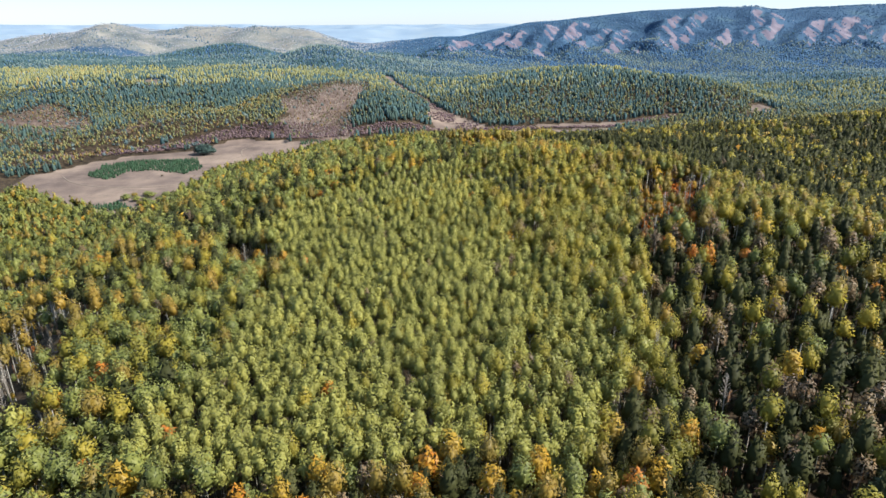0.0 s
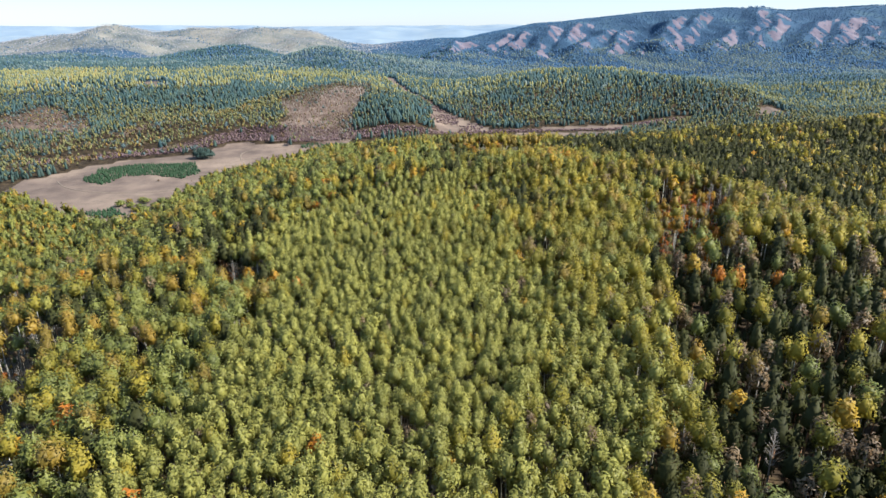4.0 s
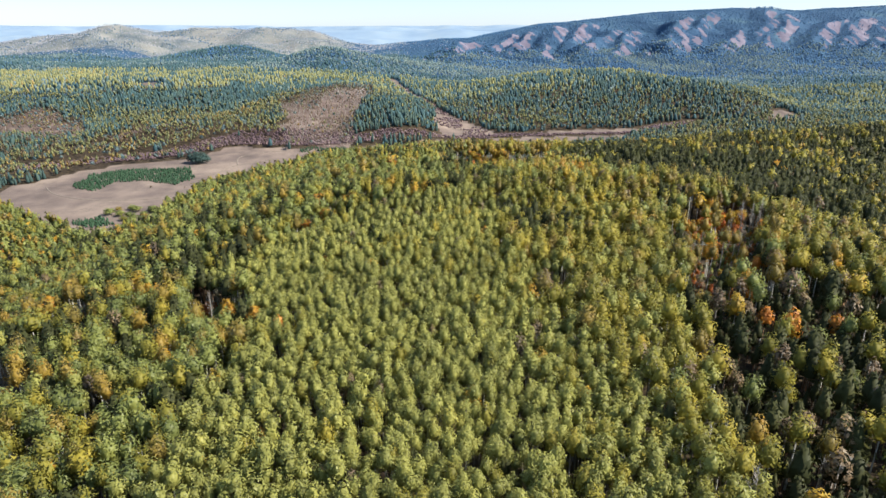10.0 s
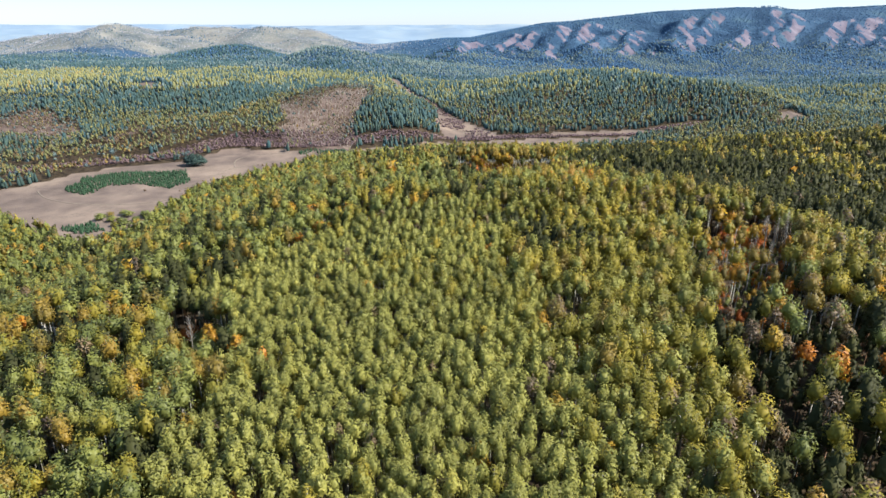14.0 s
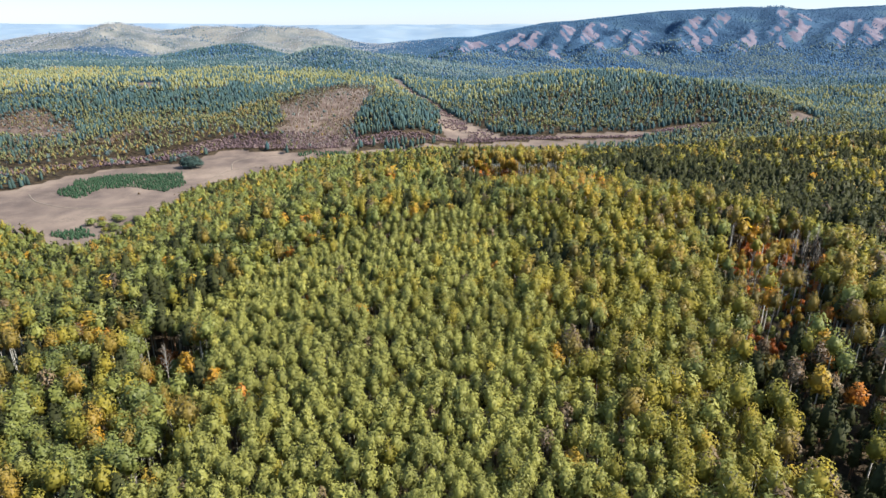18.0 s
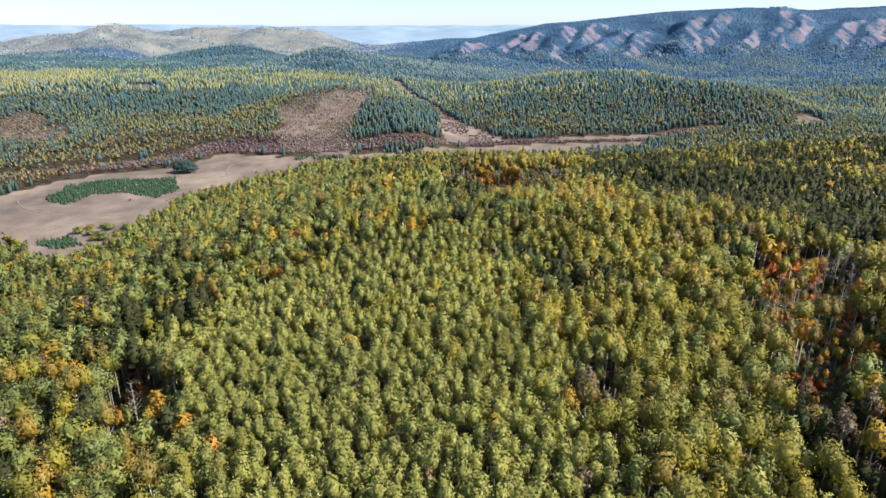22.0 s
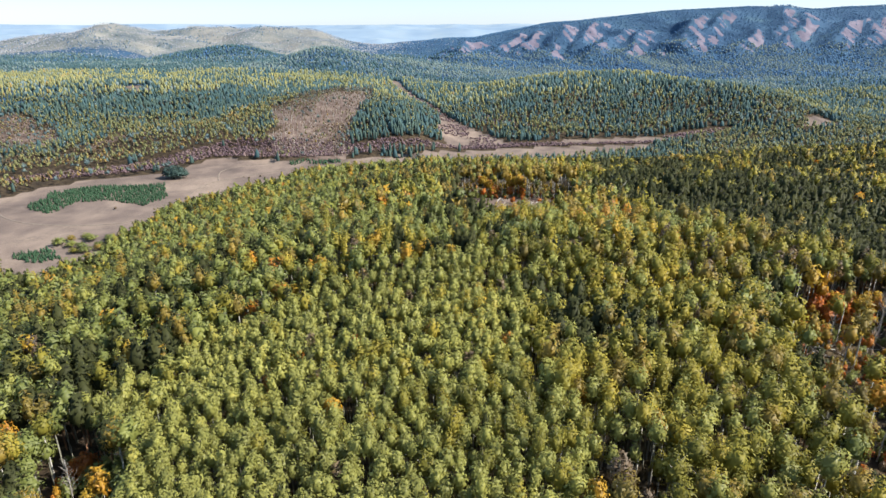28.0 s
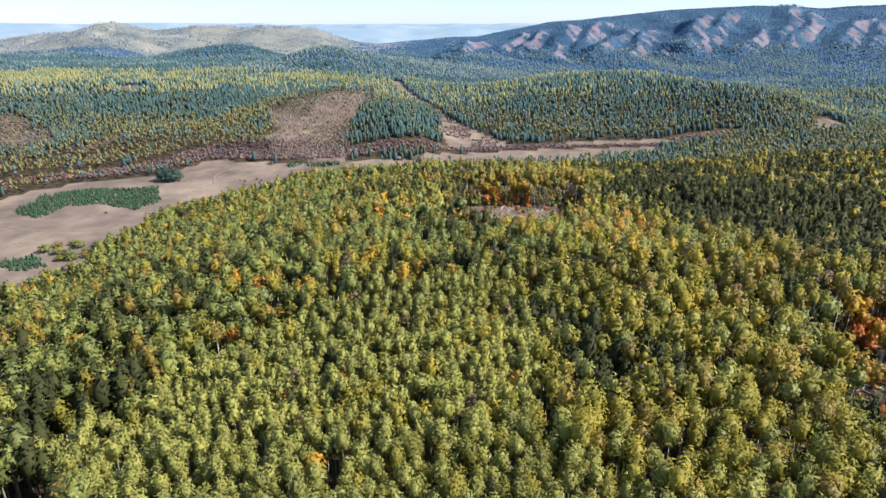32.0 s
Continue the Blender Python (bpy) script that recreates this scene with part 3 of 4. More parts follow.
def leafy_crown(rng, n, base, top, radius, size, lobes=11, egg=0.42, core=True, rough=0.46):
    """A crown that swells into rounded upright lobes, its leaves brushed outwards and up, dense above and open below."""
    h = top - base
    k = np.arange(lobes)
    z = 1 - 1.35 * (k + 0.3) / lobes
    turn = k * 2.39996 + rng.uniform(0, 6.28)
    flat = np.sqrt(np.clip(1 - z * z, 0, 1))
    heads = unit(np.stack([flat * np.cos(turn), flat * np.sin(turn), z], 1) + 0.22 * rng.normal(size=(lobes, 3)))
    reach = rng.uniform(0.8, 1.16, lobes)

    def swell(d):
        near = np.clip((d @ heads.T - 0.6) / 0.4, 0, 1) ** 0.6 * reach
        return 1.08 - rough + rough * near.max(1, keepdims=True), heads[near.argmax(1)]

    mid = np.array([rng.uniform(-0.1, 0.1) * radius, rng.uniform(-0.1, 0.1) * radius, base + egg * h])

    def shell(d):
        out = d * np.where(d[:, 2:] > 0, (1 - egg) * h, egg * h * 1.05)
        out[:, :2] = d[:, :2] * radius * (1 - 0.12 * np.clip(d[:, 2:], 0, 1))
        return out

    k = np.arange(n)
    z = 1 - 1.5 * (k + 0.5) / n
    turn = k * 2.39996 + rng.uniform(-0.4, 0.4, n)
    flat = np.sqrt(np.clip(1 - z * z, 0, 1))
    d = unit(np.stack([flat * np.cos(turn), flat * np.sin(turn), z], 1) + 0.12 * rng.normal(size=(n, 3)))
    far, lobe = swell(d)
    at = mid + shell(d) * far * (1.08 - 0.36 * rng.uniform(size=(n, 1)) ** 1.3)
    out = unit(0.7 * d + 1.5 * (d - 0.85 * lobe) + np.array([0, 0, 0.15]))
    pieces, rounds = [tufts(rng, at, unit(d + out), size, 0.8, 0.42)], [np.repeat(out, 3, 0)]
    if core and n < 50:
        ov = np.array([(1, 0, 0), (0, 1, 0), (-1, 0, 0), (0, -1, 0), (0, 0, 1.0), (0, 0, -0.8)])
        of = np.array([(0, 1, 4), (1, 2, 4), (2, 3, 4), (3, 0, 4), (1, 0, 5), (2, 1, 5), (3, 2, 5), (0, 3, 5)])
        pieces.append((mid + shell(ov) * 0.78, of))
        rounds.append(ov)
    elif core:
        far, lobe = swell(ICO_V)
        pieces.append((mid + shell(ICO_V) * far * 0.72, ICO_F))
        rounds.append(unit(ICO_V + 0.8 * (ICO_V - 0.85 * lobe)))
    return (*join(pieces), np.concatenate(rounds))


def pine_crown(rng, n, base, top, radius, size, pointed=0.8):
    """Whorls of drooping boughs that shorten towards a rounded tip."""
    pieces, h = [], top - base
    whorls = max(4, int(n ** 0.5 * 0.7))
    per = max(3, n // whorls)
    for k in range(whorls):
        u = (k + 0.3) / whorls
        r = radius * (1 - u ** 1.5) ** pointed * (0.75 + 0.35 * rng.uniform()) + 0.15
        a = rng.uniform(0, 6.28, per)
        q = np.sqrt(rng.uniform(0.25, 1.0, per))
        out = np.stack([np.cos(a), np.sin(a), np.full(per, 0.55)], 1)
        at = np.stack([r * q * np.cos(a), r * q * np.sin(a), base + h * u + 0.10 * r * q + rng.uniform(-0.3, 0.3, per)], 1)
        pieces.append(tufts(rng, at, unit(out), size * (1 - 0.3 * u), 0.25, 0.45))
    ring = np.array([(math.cos(t), math.sin(t)) for t in np.arange(6) * math.pi / 3])
    core = np.concatenate([np.c_[ring * radius * 0.62, np.full(6, base + 0.05 * h)], np.c_[ring * radius * 0.42, np.full(6, base + 0.5 * h)], [[0, 0, top]]])
    f = []
    for k in range(6):
        m = (k + 1) % 6
        f += [(k, m, 6 + m), (k, 6 + m, 6 + k), (6 + k, 6 + m, 12)]
    pieces.append((core, np.array(f)))
    return join(pieces)


def tube(points, radii, sides=5):
    points = np.asarray(points, float)
    v = []
    for p, r in zip(points, radii):
        for k in range(sides):
            a = 2 * math.pi * k / sides
            v.append((p[0] + r * math.cos(a), p[1] + r * math.sin(a), p[2]))
    f = []
    for i in range(len(points) - 1):
        for k in range(sides):
            m = (k + 1) % sides
            a, b, c2, d = i * sides + k, i * sides + m, (i + 1) * sides + m, (i + 1) * sides + k
            f += [(a, b, c2), (a, c2, d)]
    return np.array(v), np.array(f)


def stem(rng, height, radius, lean=0.03, limbs=5, start=0.45, reach=1.4, sides=5):
    """A tapered, slightly bent trunk with limbs."""
    ax, ay = rng.normal(size=2) * lean * height * 0.4
    pts = [(ax * u * u, ay * u * u, height * u - 0.4 * (u == 0)) for u in (0.0, 0.3, 0.62, 1.0)]
    pieces = [tube(pts, [radius * 1.25, radius, radius * 0.7, radius * 0.15], sides)]
    for k in range(limbs):
        u = start + (0.95 - start) * k / max(1, limbs)
        a = k * 2.4 + rng.uniform(0, 1)
        p0 = np.array([ax * u * u, ay * u * u, height * u])
        d = np.array([math.cos(a), math.sin(a), 0.9])
        L = reach * (1.15 - 0.6 * u)
        p1, p2 = p0 + d * L * 0.55, p0 + d * L + np.array([0, 0, 0.25 * L])
        pieces.append(tube([p0, p1, p2], [radius * 0.42, radius * 0.28, radius * 0.07], 3))
    return join(pieces)


def bare_crown(rng, base, top, reach, n=26):
    """Leafless twigs spreading from a stem."""
    pieces = []
    for k in range(n):
        u = k / n
        a = k * 2.4 + rng.uniform(-0.4, 0.4)
        z = base + (top - base) * u * 0.9
        L = reach * (1.1 - 0.8 * u) * rng.uniform(0.6, 1.1)
        d = np.array([math.cos(a), math.sin(a), rng.uniform(0.7, 1.5)])
        p0 = np.array([0, 0, z])
        p1 = p0 + d * L * 0.5
        p2 = p0 + d * L + rng.normal(size=3) * 0.15 * L
        pieces.append(tube([p0, p1, p2], [0.05, 0.035, 0.012], 3))
        e = p1 + np.array([d[1], -d[0], 1.0]) * L * 0.35
        pieces.append(tube([p1, e], [0.03, 0.01], 3))
    return join(pieces)


RNG = np.random.default_rng(11)
# kind: bark, trunk radius, height, crown base share, crown radius, tuft size at full detail
KINDS = {
    "aspen": dict(bark=ASPEN_BARK, leaf=ASPEN_LEAF, h=13.5, r=0.085, base=0.68, crown=1.24, tuft=0.31),
    "birch": dict(bark=BIRCH_BARK, leaf=BIRCH_LEAF, h=14.0, r=0.13, base=0.56, crown=1.68, tuft=0.37),
    "green": dict(bark=ASPEN_BARK, leaf=GREEN_LEAF, h=13.2, r=0.14, base=0.56, crown=1.8, tuft=0.38),
    "amber_birch": dict(bark=BIRCH_BARK, leaf=AMBER_LEAF, h=14.0, r=0.13, base=0.56, crown=1.62, tuft=0.37),
    "tall_birch": dict(bark=BIRCH_BARK, leaf=AMBER_LEAF, h=15.0, r=0.11, base=0.58, crown=1.35, tuft=0.36),
    "gold": dict(bark=BIRCH_BARK, leaf=GOLD_LEAF, h=12.0, r=0.13, base=0.52, crown=1.8, tuft=0.55),
    "red": dict(bark=ASPEN_BARK, leaf=RED_LEAF, h=6.0, r=0.10, base=0.12, crown=2.0, tuft=0.58),
    "shrub": dict(bark=ASPEN_BARK, leaf=GREEN_LEAF, h=6.5, r=0.08, base=0.08, crown=2.0, tuft=0.58),
    "brown": dict(bark=DEAD_BARK, leaf=BROWN_LEAF, h=13.0, r=0.13, base=0.55, crown=1.5, tuft=0.42),
    "pine": dict(bark=PINE_BARK, leaf=PINE_NEEDLE, h=13.0, r=0.17, base=0.56, crown=2.2, tuft=0.46),
    # four kinds of distant conifer and birch, whose leaf colours carry haze
    "spruce": dict(bark=PINE_BARK, leaf=HAZED_CONIFER, h=11.5, r=0.17, base=0.2, crown=3.3, tuft=0.72),
    "blue_spruce": dict(bark=PINE_BARK, leaf=HAZED_MOUNTAIN_WOOD, h=9.5, r=0.17, base=0.2, crown=3.2, tuft=0.72),
    "pale_birch": dict(bark=BIRCH_BARK, leaf=HAZED_BIRCH, h=10.5, r=0.15, base=0.45, crown=3.1, tuft=0.72),
    "grey_birch": dict(bark=BIRCH_BARK, leaf=HAZED_GREY_BIRCH, h=9.0, r=0.15, base=0.45, crown=3.3, tuft=0.72),
    "young_pine": dict(bark=PINE_BARK, leaf=YOUNG_PINE, h=5.0, r=0.08, base=0.03, crown=1.5, tuft=0.55),
}


def crown_of(kind, n, rng):
    k = KINDS[kind]
    size = k["tuft"] * (230.0 / n) ** 0.48
    h = k["h"] * rng.uniform(0.95, 1.05)
    if kind in ("pine", "young_pine", "spruce", "blue_spruce"):
        return pine_crown(rng, n, h * k["base"], h, k["crown"], size, 0.8 if kind == "pine" else 1.0)
    return leafy_crown(rng, n, h * k["base"], h, k["crown"], size, 9 if n > 120 else (7 if n > 50 else 5), core=kind != "brown", rough=0.3 if kind == "aspen" else 0.46)


def trunk_of(kind, rng, full=True):
    k = KINDS[kind]
    if full:
        return stem(rng, k["h"] * 0.93, k["r"], limbs=6 if kind != "pine" else 4, start=k["base"], reach=k["crown"])
    return tube([(0, 0, -0.5), (0, 0, k["h"] * 0.5), (0, 0, k["h"] * 0.85)], [k["r"] * 1.2, k["r"], k["r"] * 0.4], 3)


CONIFERS = ("pine", "young_pine", "spruce", "blue_spruce")


def far_tree(kind, rng, full=True):
    """A tree far off: a ragged crown of two or three storeys of boughs."""
    k = KINDS[kind]
    h, r = k["h"], k["crown"]
    low, high, wide = (0.12, 0.62, 0.74) if kind in CONIFERS else (0.36, 0.76, 0.86)
    a = np.arange(5) * 2 * math.pi / 5 + rng.uniform(0, 1)
    ring = np.c_[np.cos(a), np.sin(a)] * rng.uniform(0.8, 1.25, (5, 1)) * r
    tip = [[rng.uniform(-0.3, 0.3), rng.uniform(-0.3, 0.3), h * rng.uniform(0.9, 1.05)]]
    k2 = [(j, (j + 1) % 5) for j in range(5)]
    if not full:
        return np.concatenate([np.c_[ring, h * (low + 0.1) + rng.uniform(-0.8, 0.8, 5)], tip]), np.array([(i, j, 5) for i, j in k2])
    a = a + 0.5
    upper = np.c_[np.cos(a), np.sin(a)] * rng.uniform(0.75, 1.2, (5, 1)) * r * wide
    v = np.concatenate([np.c_[ring, h * low + rng.uniform(-0.8, 0.8, 5)], np.c_[upper, h * high + rng.uniform(-0.9, 0.9, 5)], tip])
    return v, np.array([f for i, j in k2 for f in ((i, j, 5 + i), (j, 5 + j, 5 + i), (5 + i, 5 + j, 10))])


def scatter(name, shapes, at, scale, turn, tone, leaf, bark=None, trunk=None, label="", category="trees"):
    """Many trees as one object: each shape's corners repeated at its places."""
    verts, tris, tones, mats, rounds, n = [], [], [], [], [], 0
    pick = RNG.integers(0, len(shapes), len(at))
    for s, shape in enumerate(shapes):
        sets = [(shape[0], shape[1], 0, shape_round(shape))]
        if trunk is not None:
            sets.append((*trunk, 1, crown_round(trunk[0])))
        m = pick == s
        c0 = int(m.sum())
        if not c0:
            continue
        ca, sa = np.cos(turn[m])[:, None], np.sin(turn[m])[:, None]
        for vv, ff, mat, rr in sets:
            sc = scale[m]
            x = (vv[None, :, 0] * ca - vv[None, :, 1] * sa) * sc[:, :1] + at[m, :1]
            y = (vv[None, :, 0] * sa + vv[None, :, 1] * ca) * sc[:, :1] + at[m, 1:2]
            z = vv[None, :, 2] * sc[:, 1:] + at[m, 2:]
            verts.append(np.stack([x, y, z], -1).reshape(-1, 3))
            d = rr[None]
            rounds.append(np.stack([d[..., 0] * ca - d[..., 1] * sa, d[..., 0] * sa + d[..., 1] * ca, np.broadcast_to(d[..., 2], (c0, len(vv)))], -1).reshape(-1, 3))
            tris.append((ff[None] + (np.arange(c0) * len(vv))[:, None, None] + n).reshape(-1, 3))
            tones.append(np.repeat(tone[m], len(vv)))
            mats.append(np.full(c0 * len(ff), mat, np.int32))
            n += c0 * len(vv)
    me = raw_mesh(name, np.concatenate(verts), np.concatenate(tris))
    me.materials.append(leaf)
    if bark is not None:
        me.materials.append(bark)
        me.polygons.foreach_set("material_index", np.concatenate(mats))
    me.update()
    set_attr(me, "tone", np.concatenate(tones))
    set_round(me, np.concatenate(rounds))
    return tagged(new(name, me), label, category, kind="stuff")


def grid(x0, x1, y0, y1, gap, seed, jitter=0.42):
    """Places on an uneven grid."""
    rng = np.random.default_rng(seed)
    x, y = np.meshgrid(np.arange(x0, x1, gap), np.arange(y0, y1, gap * 0.9))
    x = x + (np.arange(x.shape[0]) % 2)[:, None] * gap * 0.5
    x, y = x.ravel() + rng.uniform(-jitter, jitter, x.size) * gap, y.ravel() + rng.uniform(-jitter, jitter, x.size) * gap
    return x, y, rng


def in_view(x, y, margin=22.0):
    """The wedge of land that the walk looks over."""
    return (np.abs(x) < np.maximum(0.74 * (y + 8) + margin, 105)) & (y > -40)


OPEN = (FIELD, STRIP, STRIP_FAR, MEADOW, GLADE, FAR_FIELD, CLEARING)


def is_open(x, y):
    m = near_line(x, y, MEADOW_PATH) < 9
    for p in OPEN:
        m |= ragged_inside(x, y, p, 8.0)
    return m


PLACES = {}


def put(kind, tier, x, y, rng, low=0.8, high=1.15, grow=1.0):
    n = len(x)
    if not n:
        return
    s = rng.uniform(low, high, n) * (1.12 if tier == 3 and kind != "aspen" else 1.0)
    sc = np.stack([s * grow * rng.uniform(0.88, 1.14, n), s * (0.6 + 0.4 * grow) * rng.uniform(0.94, 1.06, n)], 1)
    rec = np.column_stack([x, y, ground_height(x, y) - 0.25, sc, rng.uniform(0, 6.28, n), rng.uniform(0, 1, n)])
    PLACES.setdefault((kind, tier), []).append(rec)


def share(rng, n, table):
    """Draws a kind for each of n places from rows of (kind, weights)."""
    w = np.stack([np.broadcast_to(np.asarray(v, float), n) for _, v in table])
    w = np.cumsum(w / w.sum(0), 0)
    return (rng.uniform(size=n)[None] > w).sum(0)


def plant(tier, x, y, rng, table, low=0.8, high=1.15, grow=None):
    pick = share(rng, len(x), table)
    for k, (kind, _) in enumerate(table):
        m = pick == k
        put(kind, tier, x[m], y[m], rng, low, high, 1.0 if grow is None else grow[m])


def tier_of(x, y):
    return np.where((y < 215) & (y > 55) & (np.abs(x) < 0.72 * y + 12) & (np.abs(x) < 115), 1, np.where((y < 330) & (y > 40), 2, 3))


def near_woods():
    # the even aspen stand
    x, y, rng = grid(-90, 50, -40, 340, 2.2, 101)
    m = inside(x + 9 * (vnoise(x, y, 16, 52) - 0.5), y + 9 * (vnoise(x, y, 16, 53) - 0.5), ASPENS) & in_view(x, y) & ~inside(x, y, RED_GAP)
    m &= (hashed(np.floor(x * 3), np.floor(y * 3), 54) > 0.05) & (vnoise(x, y, 6.5, 55) < 0.90)
    x, y = x[m], y[m]
    yellow = fnoise(x, y, 40, 51) + 0.003 * x
    table = [("aspen", 1.0), ("birch", 0.25 * step(yellow, 0.5, 0.72) + 0.02), ("gold", 0.012), ("brown", 0.01), ("pine", 0.008)]
    t = tier_of(x, y)
    for k in (1, 2, 3):
        plant(k, x[t == k], y[t == k], rng, [(a, np.broadcast_to(np.asarray(w), len(t))[t == k]) for a, w in table], 0.86, 1.12)
    # mixed woods round it
    x, y, rng = grid(-340, 430, -40, 640, 2.85, 102)
    wx, wy = x + 9 * (vnoise(x, y, 16, 52) - 0.5), y + 9 * (vnoise(x, y, 16, 53) - 0.5)
    m = ~inside(wx, wy, ASPENS) & in_view(x, y) & ~is_open(x, y) & ~inside(x, y, RED_GAP) & (near_line(x, y, RIVER) > 12)
    m &= near_line(x, y, WEST_EDGE) > 1.3
    stand = inside(wx, wy, EAST_STAND)
    rust = np.hypot(x - 25, y - 186) + 5 * (vnoise(x, y, 5, 66) - 0.5) < 6.5
    lone = inside(x, y, OPEN_WEST) | inside(x, y, OPEN_NEAR) | inside(x, y, OPEN_MID) | inside(x, y, GOLD_GAP)
    side = (x < -45) & (y < 330)
    keep = np.select([inside(x, y, GOLD_GAP), lone, inside(x, y, THIN_BIRCHES), rust, stand, side, y > 330, (x > 40) & (y < 190)], [0.08, 0.13, 0.17, 0.25, 0.95, 0.68, 0.76, 0.4], 0.85)
    keep = keep * np.where((y > 500) & (np.abs(x - 20) < 120), 0.4, 1.0) * np.where(y < 40, 0.6, 1.0)
    m &= rng.uniform(size=x.size) < keep
    x, y, stand, rust, lone, side = x[m], y[m], stand[m].astype(float), rust[m].astype(float), lone[m].astype(float), side[m]
    pn = fnoise(x, y, 45, 61)
    right, west = step(x, 20, 40), step(-x, 45, 60)
    upper = step(y, 280, 310)
    spur = step(x + 0.9 * y, 350, 385) * step(x - 0.2 * y, -20, 30)
    qx, qy = x + 16 * (vnoise(x, y, 14, 64) - 0.5), y + 16 * (vnoise(x, y, 14, 65) - 0.5)
    group = (inside(qx, qy, PINE_GROUP) | inside(qx, qy, PINE_BAND)).astype(float)
    thin = inside(x, y, THIN_BIRCHES).astype(float)
    dark = step(pn, 0.47, 0.62)
    band = step(fnoise(x + 0.6 * y, y, 38, 63), 0.46, 0.54)
    low_right = right * step(x + 0.35 * (150 - y), 30, 60) * step(-y, -215, -150) * (1 - stand)
    free = 1 - stand
    slope = ragged_inside(x, y, PINE_SLOPE, 10.0).astype(float)
    hollow = step(-near_line(x, y, HOLLOW), -40, -24) * free
    crest = 0.8 * bump(x, y, 560, 600, 420, 40, 17) * spur + 0.5 * spur * step(fnoise(x + 0.6 * y, y, 60, 67), 0.56, 0.64)
    south = step(-y, -96, -82) * step(70 - np.abs(x), 0, 20)
    pine = 0.01 + free * (0.05 + 1.1 * dark * (0.3 + 0.7 * np.maximum(upper, west)) + 1.2 * low_right + 14 * spur * (0.5 + band) * (1 - 0.6 * np.minimum(crest, 1))) * (1 + 1.5 * hollow) + 6 * hollow + 9 * slope + 7 * group + 2.2 * inside(qx, qy, PINE_WEST) + 0.9 * inside(qx, qy, DARK_WEST) + 0.5 * south
    tall = 2.5 * thin + 7 * lone + 0.06 * west
    birch = 0.25 + 0.5 * stand + 0.5 * right + 0.15 * west * (1 - upper) + 0.4 * spur * (1 - band) + 0.5 * crest
    green = 0.05 + free * (0.08 * low_right + 0.2 * (1 - spur) * (1 - 0.7 * low_right) + 0.9 * west + 0.6 * west * step(y, 200, 260) + 0.4 * upper * (1 - spur))
    gold = 0.9 * lone + free * (0.02 + 0.025 * upper + 0.6 * thin + 0.045 * west + 0.05 * low_right + 0.35 * south) + 0.01
    brown = 0.02 + 0.3 * low_right + 0.15 * south + 0.05 * right * free + 6 * rust
    aspen = 0.75 * stand + 0.2 * west
    amber = 0.14 * stand + free * (0.28 * right * (1 - 0.7 * spur) + 0.12 * west + 0.15 * upper + 0.4 * crest + 0.02 * low_right + 0.7 * south) * (1 - 0.5 * low_right) + 3 * thin + 2.5 * lone
    table = [("pine", pine), ("birch", birch), ("tall_birch", tall), ("green", green), ("gold", gold), ("brown", brown), ("aspen", aspen), ("amber_birch", amber)]
    grow = np.where(side, 1.26, np.where(stand > 0, 1.16, np.where((x > 40) & (y < 215), 1.12, 1.05)))
    t = tier_of(x, y)
    for k in (1, 2, 3):
        plant(k, x[t == k], y[t == k], rng, [(a, np.broadcast_to(np.asarray(w, float), len(t))[t == k]) for a, w in table], 0.78, 1.18, grow[t == k])
    # low dark pines under the birches of the eastern slope
    x, y, rng = grid(28, 190, 50, 240, 3.1, 112)
    m = ~inside(x, y, EAST_STAND) & ~inside(x, y, ASPENS) & ~inside(x, y, GOLD_GAP) & in_view(x, y) & (x + 0.35 * (150 - y) > 42) & (rng.uniform(size=x.size) < 0.75)
    x, y = x[m], y[m]
    t = tier_of(x, y)
    for k in (1, 2, 3):
        plant(k, x[t == k], y[t == k], rng, [("pine", 1.0)], 0.45, 0.78)
    # bright undergrowth in the gaps
    for poly, n, seed, kinds in ((GOLD_GAP, 560, 5, [("red", 0.6), ("gold", 0.5), ("shrub", 1.0), ("brown", 0.4)]), (RED_GAP, 150, 6, [("red", 0.15), ("gold", 0.1), ("shrub", 1.2)]), (OPEN_NEAR, 150, 14, [("gold", 0.15), ("shrub", 0.8), ("red", 0.1), ("brown", 0.9)]), (OPEN_WEST, 190, 7, [("gold", 0.25), ("shrub", 0.8), ("red", 0.15), ("brown", 0.9)]),
                                 (CLEARING, 130, 11, [("shrub", 1.0), ("brown", 0.3), ("red", 0.5)]), (CLEARING_EDGE, 230, 12, [("green", 1.0), ("birch", 0.8), ("amber_birch", 0.6), ("pine", 0.5)]), (THIN_BIRCHES, 420, 8, [("gold", 0.4), ("red", 0.15), ("shrub", 1.2), ("amber_birch", 0.8), ("brown", 0.4)]),
                                 ([(-63, 90), (-56, 90), (-50, 165), (-56, 190), (-62, 190), (-56, 165)], 420, 10, [("green", 1.0), ("birch", 0.5), ("gold", 0.08)]),
                                 ([(18, 180), (18, 193), (33, 193), (33, 180)], 40, 9, [("red", 0.6), ("brown", 0.8), ("gold", 0.2)])):
        rng = np.random.default_rng(seed)
        xs, ys = [p[0] for p in poly], [p[1] for p in poly]
        x, y = rng.uniform(min(xs), max(xs), n * 2), rng.uniform(min(ys), max(ys), n * 2)
        m = inside(x, y, poly)
        x, y = x[m], y[m]
        t = tier_of(x, y)
        for k in (1, 2, 3):
            plant(k, x[t == k], y[t == k], rng, kinds, 0.22, 0.5)


